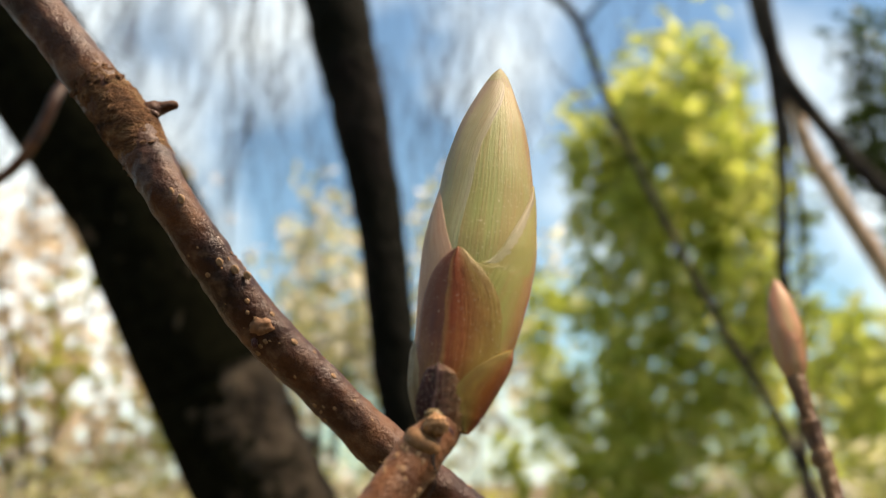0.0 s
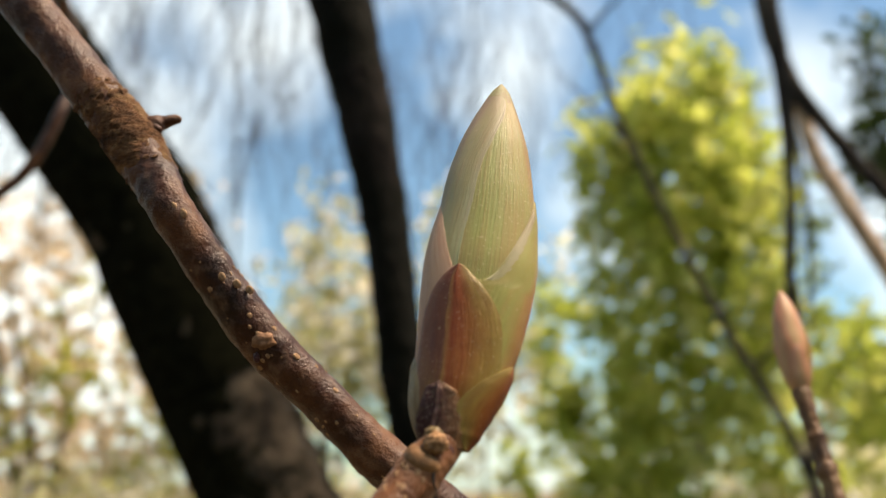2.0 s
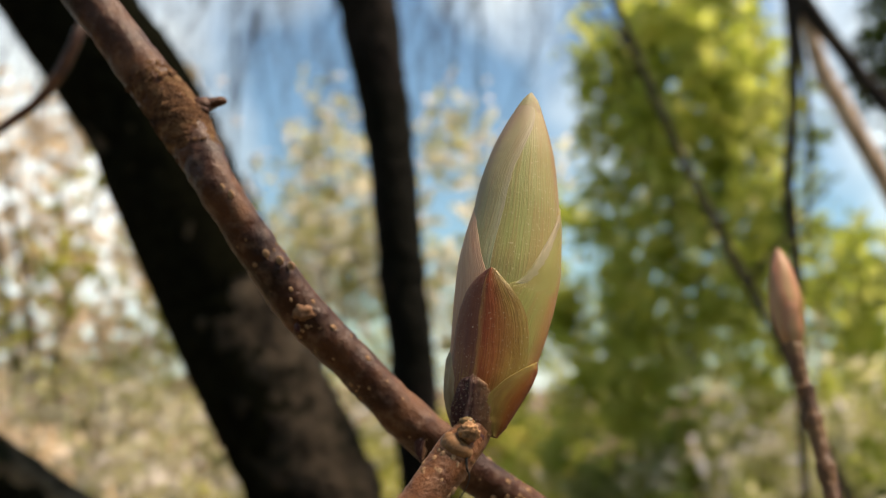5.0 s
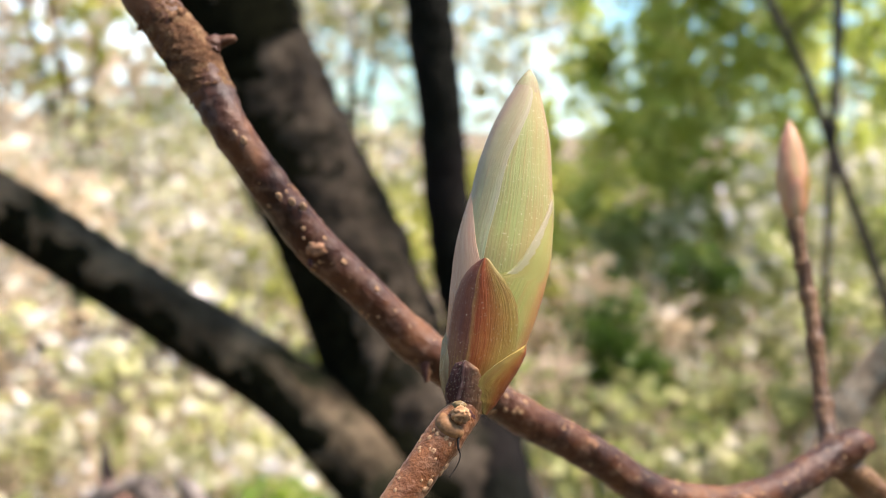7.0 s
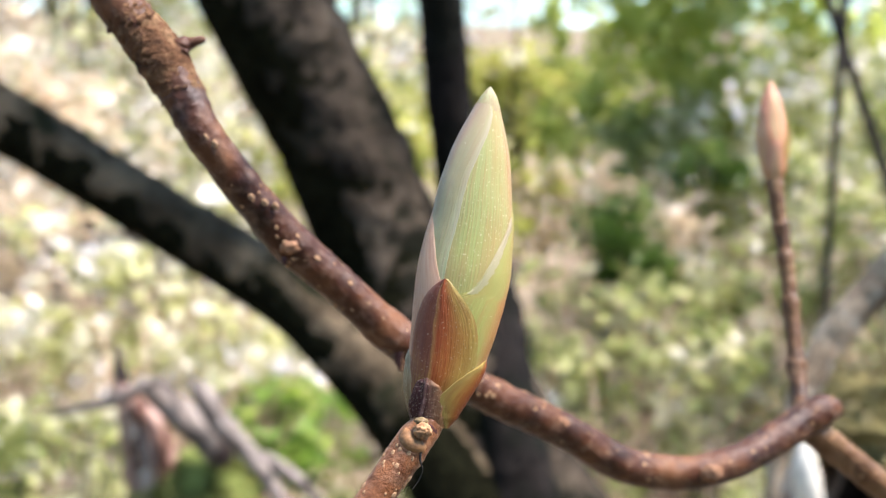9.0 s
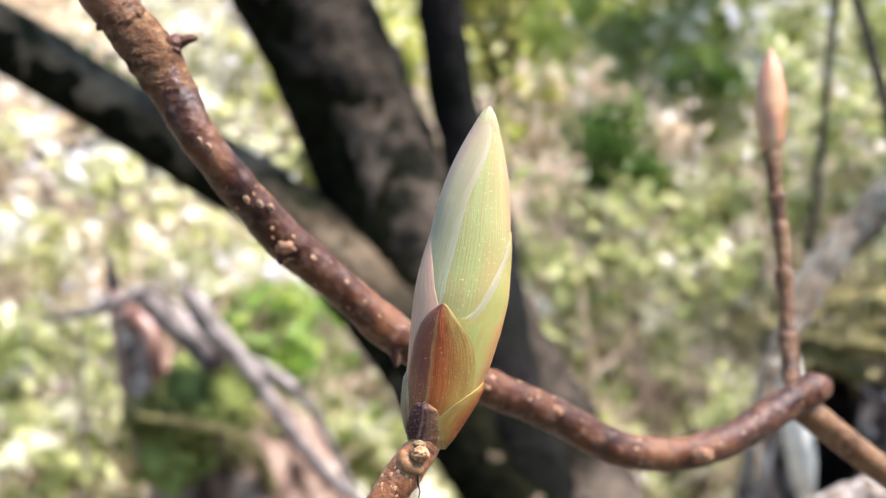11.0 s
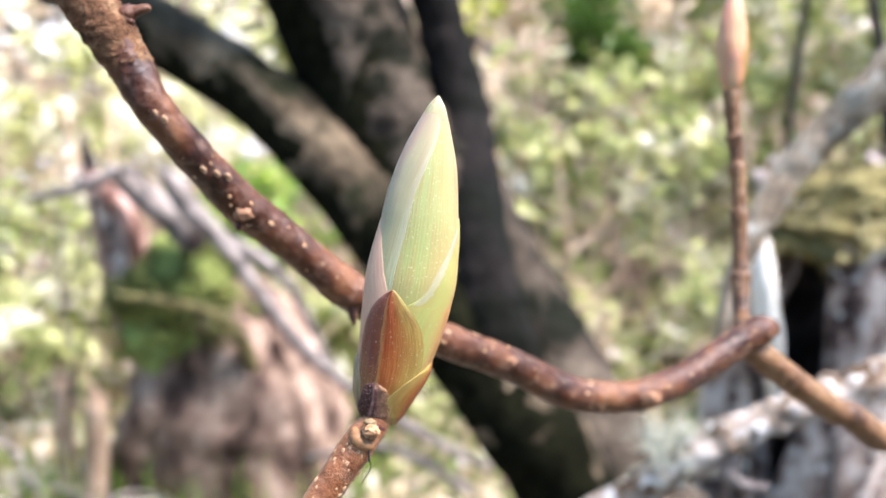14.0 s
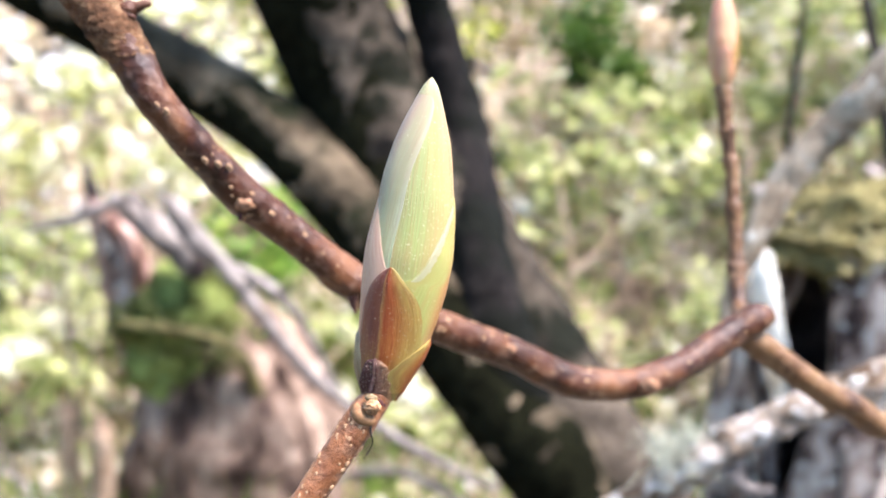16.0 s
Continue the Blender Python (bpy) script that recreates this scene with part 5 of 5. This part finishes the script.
leafy("shrub", (3.2, 7.5, 0.9), (1.6, 0.8, 1.2), 1900, 0.07, G_SAGE, "green leafy shrub, bright gaps painted as near-white leaves", 32, 5, 50, 0.11, stem_r=0.015)
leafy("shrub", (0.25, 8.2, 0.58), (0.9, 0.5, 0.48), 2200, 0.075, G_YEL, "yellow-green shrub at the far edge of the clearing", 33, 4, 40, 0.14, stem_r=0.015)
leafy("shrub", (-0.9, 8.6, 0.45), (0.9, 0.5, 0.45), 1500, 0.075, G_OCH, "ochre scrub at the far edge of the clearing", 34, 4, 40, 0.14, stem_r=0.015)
leafy("shrub", (1.2, 5.9, 0.42), (0.85, 0.45, 0.52), 1500, 0.06, G_SAGE, "green leafy shrub, bright gaps painted as near-white leaves", 35, 4, 40, 0.12, stem_r=0.012, stem_mat=M_TAN)
leafy("shrub", (1.45, 6.1, 0.55), (0.7, 0.4, 0.5), 900, 0.06, G_LIM, "yellow-green leafy shrub in full sun", 36, 4, 30, 0.12, stem_r=0.012, stem_mat=M_TAN)
# unseen tree added off to the side, only to keep full sun off the twigs
leafy("unseen_shade_tree", (3.1, 1.3, 5.2), (1.7, 2.0, 1.0), 650, 0.13, G_GRN, "tall unseen leafy tree added to shade the twigs below", 41, 2, 50, 0.2, "tree", 0.07, group="shade trees")
# unseen evergreens added behind and beside the camera to block low sky light
for k, (x, y) in enumerate([(-4.2, -1.6), (-2.9, -2.8), (-1.4, -3.3), (0.2, -3.4), (1.7, -3.2), (3.1, -2.7), (4.4, -1.6), (-4.8, 0.6), (-5.0, 2.6)]):
    leafy("evergreen_tree", (x, y, 0.9), (1.1, 0.9, 1.3), 2500, 0.13, G_DRK, "dense dark evergreen, unseen, added to hold back sky light", 50 + k, 2, 60, 0.16, "tree", 0.06, group="dark evergreens")


def drooping_tree(x, y, seed, n=120, top=5.2):
    """A bare tree whose fine twigs hang down."""
    r_ = random.Random(seed)
    g = ground_z(x, y)
    ob = thing("weeping_tree", (x, y, g), "bare tree with fine drooping twigs", "tree", "bare trees")
    under(ob, tube("trunk", [(x, y, g - 0.1, 0.016), (x + 0.1, y, g + 2.5, 0.010), (x, y, top, 0.006)], M_STEM, 10, 6, 0.1, 10))
    verts, faces = [], []
    for k in range(n):
        p = Vector((x + r_.gauss(0, 0.7), y + r_.gauss(0, 0.6), top - r_.uniform(0, 1.6)))
        d = Vector((r_.uniform(-0.5, 0.5), r_.uniform(-0.3, 0.3), -1)).normalized()
        w = r_.uniform(0.004, 0.009)
        for _ in range(6):
            q = p + d * r_.uniform(0.16, 0.3)
            ring = [Vector((w, 0, 0)), Vector((-w * 0.5, w * 0.87, 0)), Vector((-w * 0.5, -w * 0.87, 0))]
            b = len(verts)
            verts += [p + a for a in ring] + [q + a * 0.85 for a in ring]
            faces += [(b + i, b + (i + 1) % 3, b + 3 + (i + 1) % 3, b + 3 + i) for i in range(3)]
            p, w = q, w * 0.85
            d = (d + Vector((r_.gauss(0, .18), r_.gauss(0, .18), -0.1))).normalized()
    tagged(under(ob, mesh_ob("twig_fringe", verts, faces, M_STEM)), kind="stuff")
    return ob


drooping_tree(-1.55, 7.2, 1)
drooping_tree(0.15, 7.8, 2, 90, 5.4)
drooping_tree(-3.2, 8.0, 3, 110, 5.0)


def strewn(name, n, seed, make, mat, label, category, x0, x1, y0, y1, around=0):
    """Blades, stems or fallen leaves past counting, in one mesh."""
    rng_ = np.random.default_rng(seed)
    verts, faces = [], []
    for k in range(n):
        y = y0 + (y1 - y0) * rng_.random() ** 0.8
        x = rng_.uniform(x0, x1) * (0.35 + 0.65 * y / y1)
        make(verts, faces, rng_, x, y, ground_z(x, y))
    for k in range(around):
        # thinner over the rest of the clearing
        a, d = rng_.uniform(0, 2 * math.pi), 5.5 * math.sqrt(rng_.random())
        x, y = d * math.cos(a), 1.0 + d * math.sin(a)
        if y < 0.5 or abs(x) > 1.6 + 0.4 * y:
            make(verts, faces, rng_, x, y, ground_z(x, y))
    return tagged(mesh_ob(name, verts, faces, mat, smooth=False), label, category, kind="stuff")


def blade(v, f, r_, x, y, z):
    h, w = r_.uniform(0.06, 0.22), r_.uniform(0.002, 0.005)
    a = r_.uniform(0, 6.28)
    bx, by = math.cos(a), math.sin(a)
    ln = r_.uniform(0.02, 0.12)
    b = len(v)
    v += [(x - by * w, y + bx * w, z - 0.01), (x + by * w, y - bx * w, z - 0.01), (x + bx * ln * 0.4 + by * w * 0.7, y + by * ln * 0.4 - bx * w * 0.7, z + h * 0.65), (x + bx * ln * 0.4 - by * w * 0.7, y + by * ln * 0.4 + bx * w * 0.7, z + h * 0.65), (x + bx * ln, y + by * ln, z + h)]
    f += [(b, b + 1, b + 2, b + 3), (b + 3, b + 2, b + 4)]


def straw(v, f, r_, x, y, z):
    h, w = r_.uniform(0.25, 0.8), r_.uniform(0.003, 0.007)
    dx, dy = r_.normal(0, 0.38, 2)
    b = len(v)
    for t in (0, 0.5, 1):
        k = w * (1 - 0.6 * t)
        cx, cy, cz = x + dx * t * t, y + dy * t * t, z - 0.02 + h * t * (1 - 0.2 * t)
        v += [(cx + k, cy, cz), (cx - k * 0.5, cy + k * 0.87, cz), (cx - k * 0.5, cy - k * 0.87, cz)]
    for t in (0, 3):
        f += [(b + t + i, b + t + (i + 1) % 3, b + t + 3 + (i + 1) % 3, b + t + 3 + i) for i in range(3)]


def fallen(v, f, r_, x, y, z):
    s_ = r_.uniform(0.02, 0.045)
    a = r_.uniform(0, 6.28)
    c, d = math.cos(a) * s_, math.sin(a) * s_
    b = len(v)
    k = r_.uniform(0.0, 0.03, 4)
    v += [(x + c, y + d, z + k[0] + 0.004), (x - d * 0.5, y + c * 0.5, z + k[1] + 0.004), (x - c, y - d, z + k[2] + 0.004), (x + d * 0.5, y - c * 0.5, z + k[3] + 0.004)]
    f.append((b, b + 1, b + 2, b + 3))


strewn("grass", 9000, 61, blade, G_GRASS, "fresh green grass growing through the litter", "grass", -3.5, 3.5, 1.0, 6.5, 5000)
strewn("dry_stems", 2400, 62, straw, G_BRN, "dry straw-coloured stems standing in the undergrowth", "dry stems", -4.0, 3.5, 2.7, 6.5)
strewn("fallen_leaves", 7000, 63, fallen, G_BRN, "curled straw-brown fallen leaves on the ground", "leaf litter", -3.0, 3.0, 0.4, 6.0, 9000)
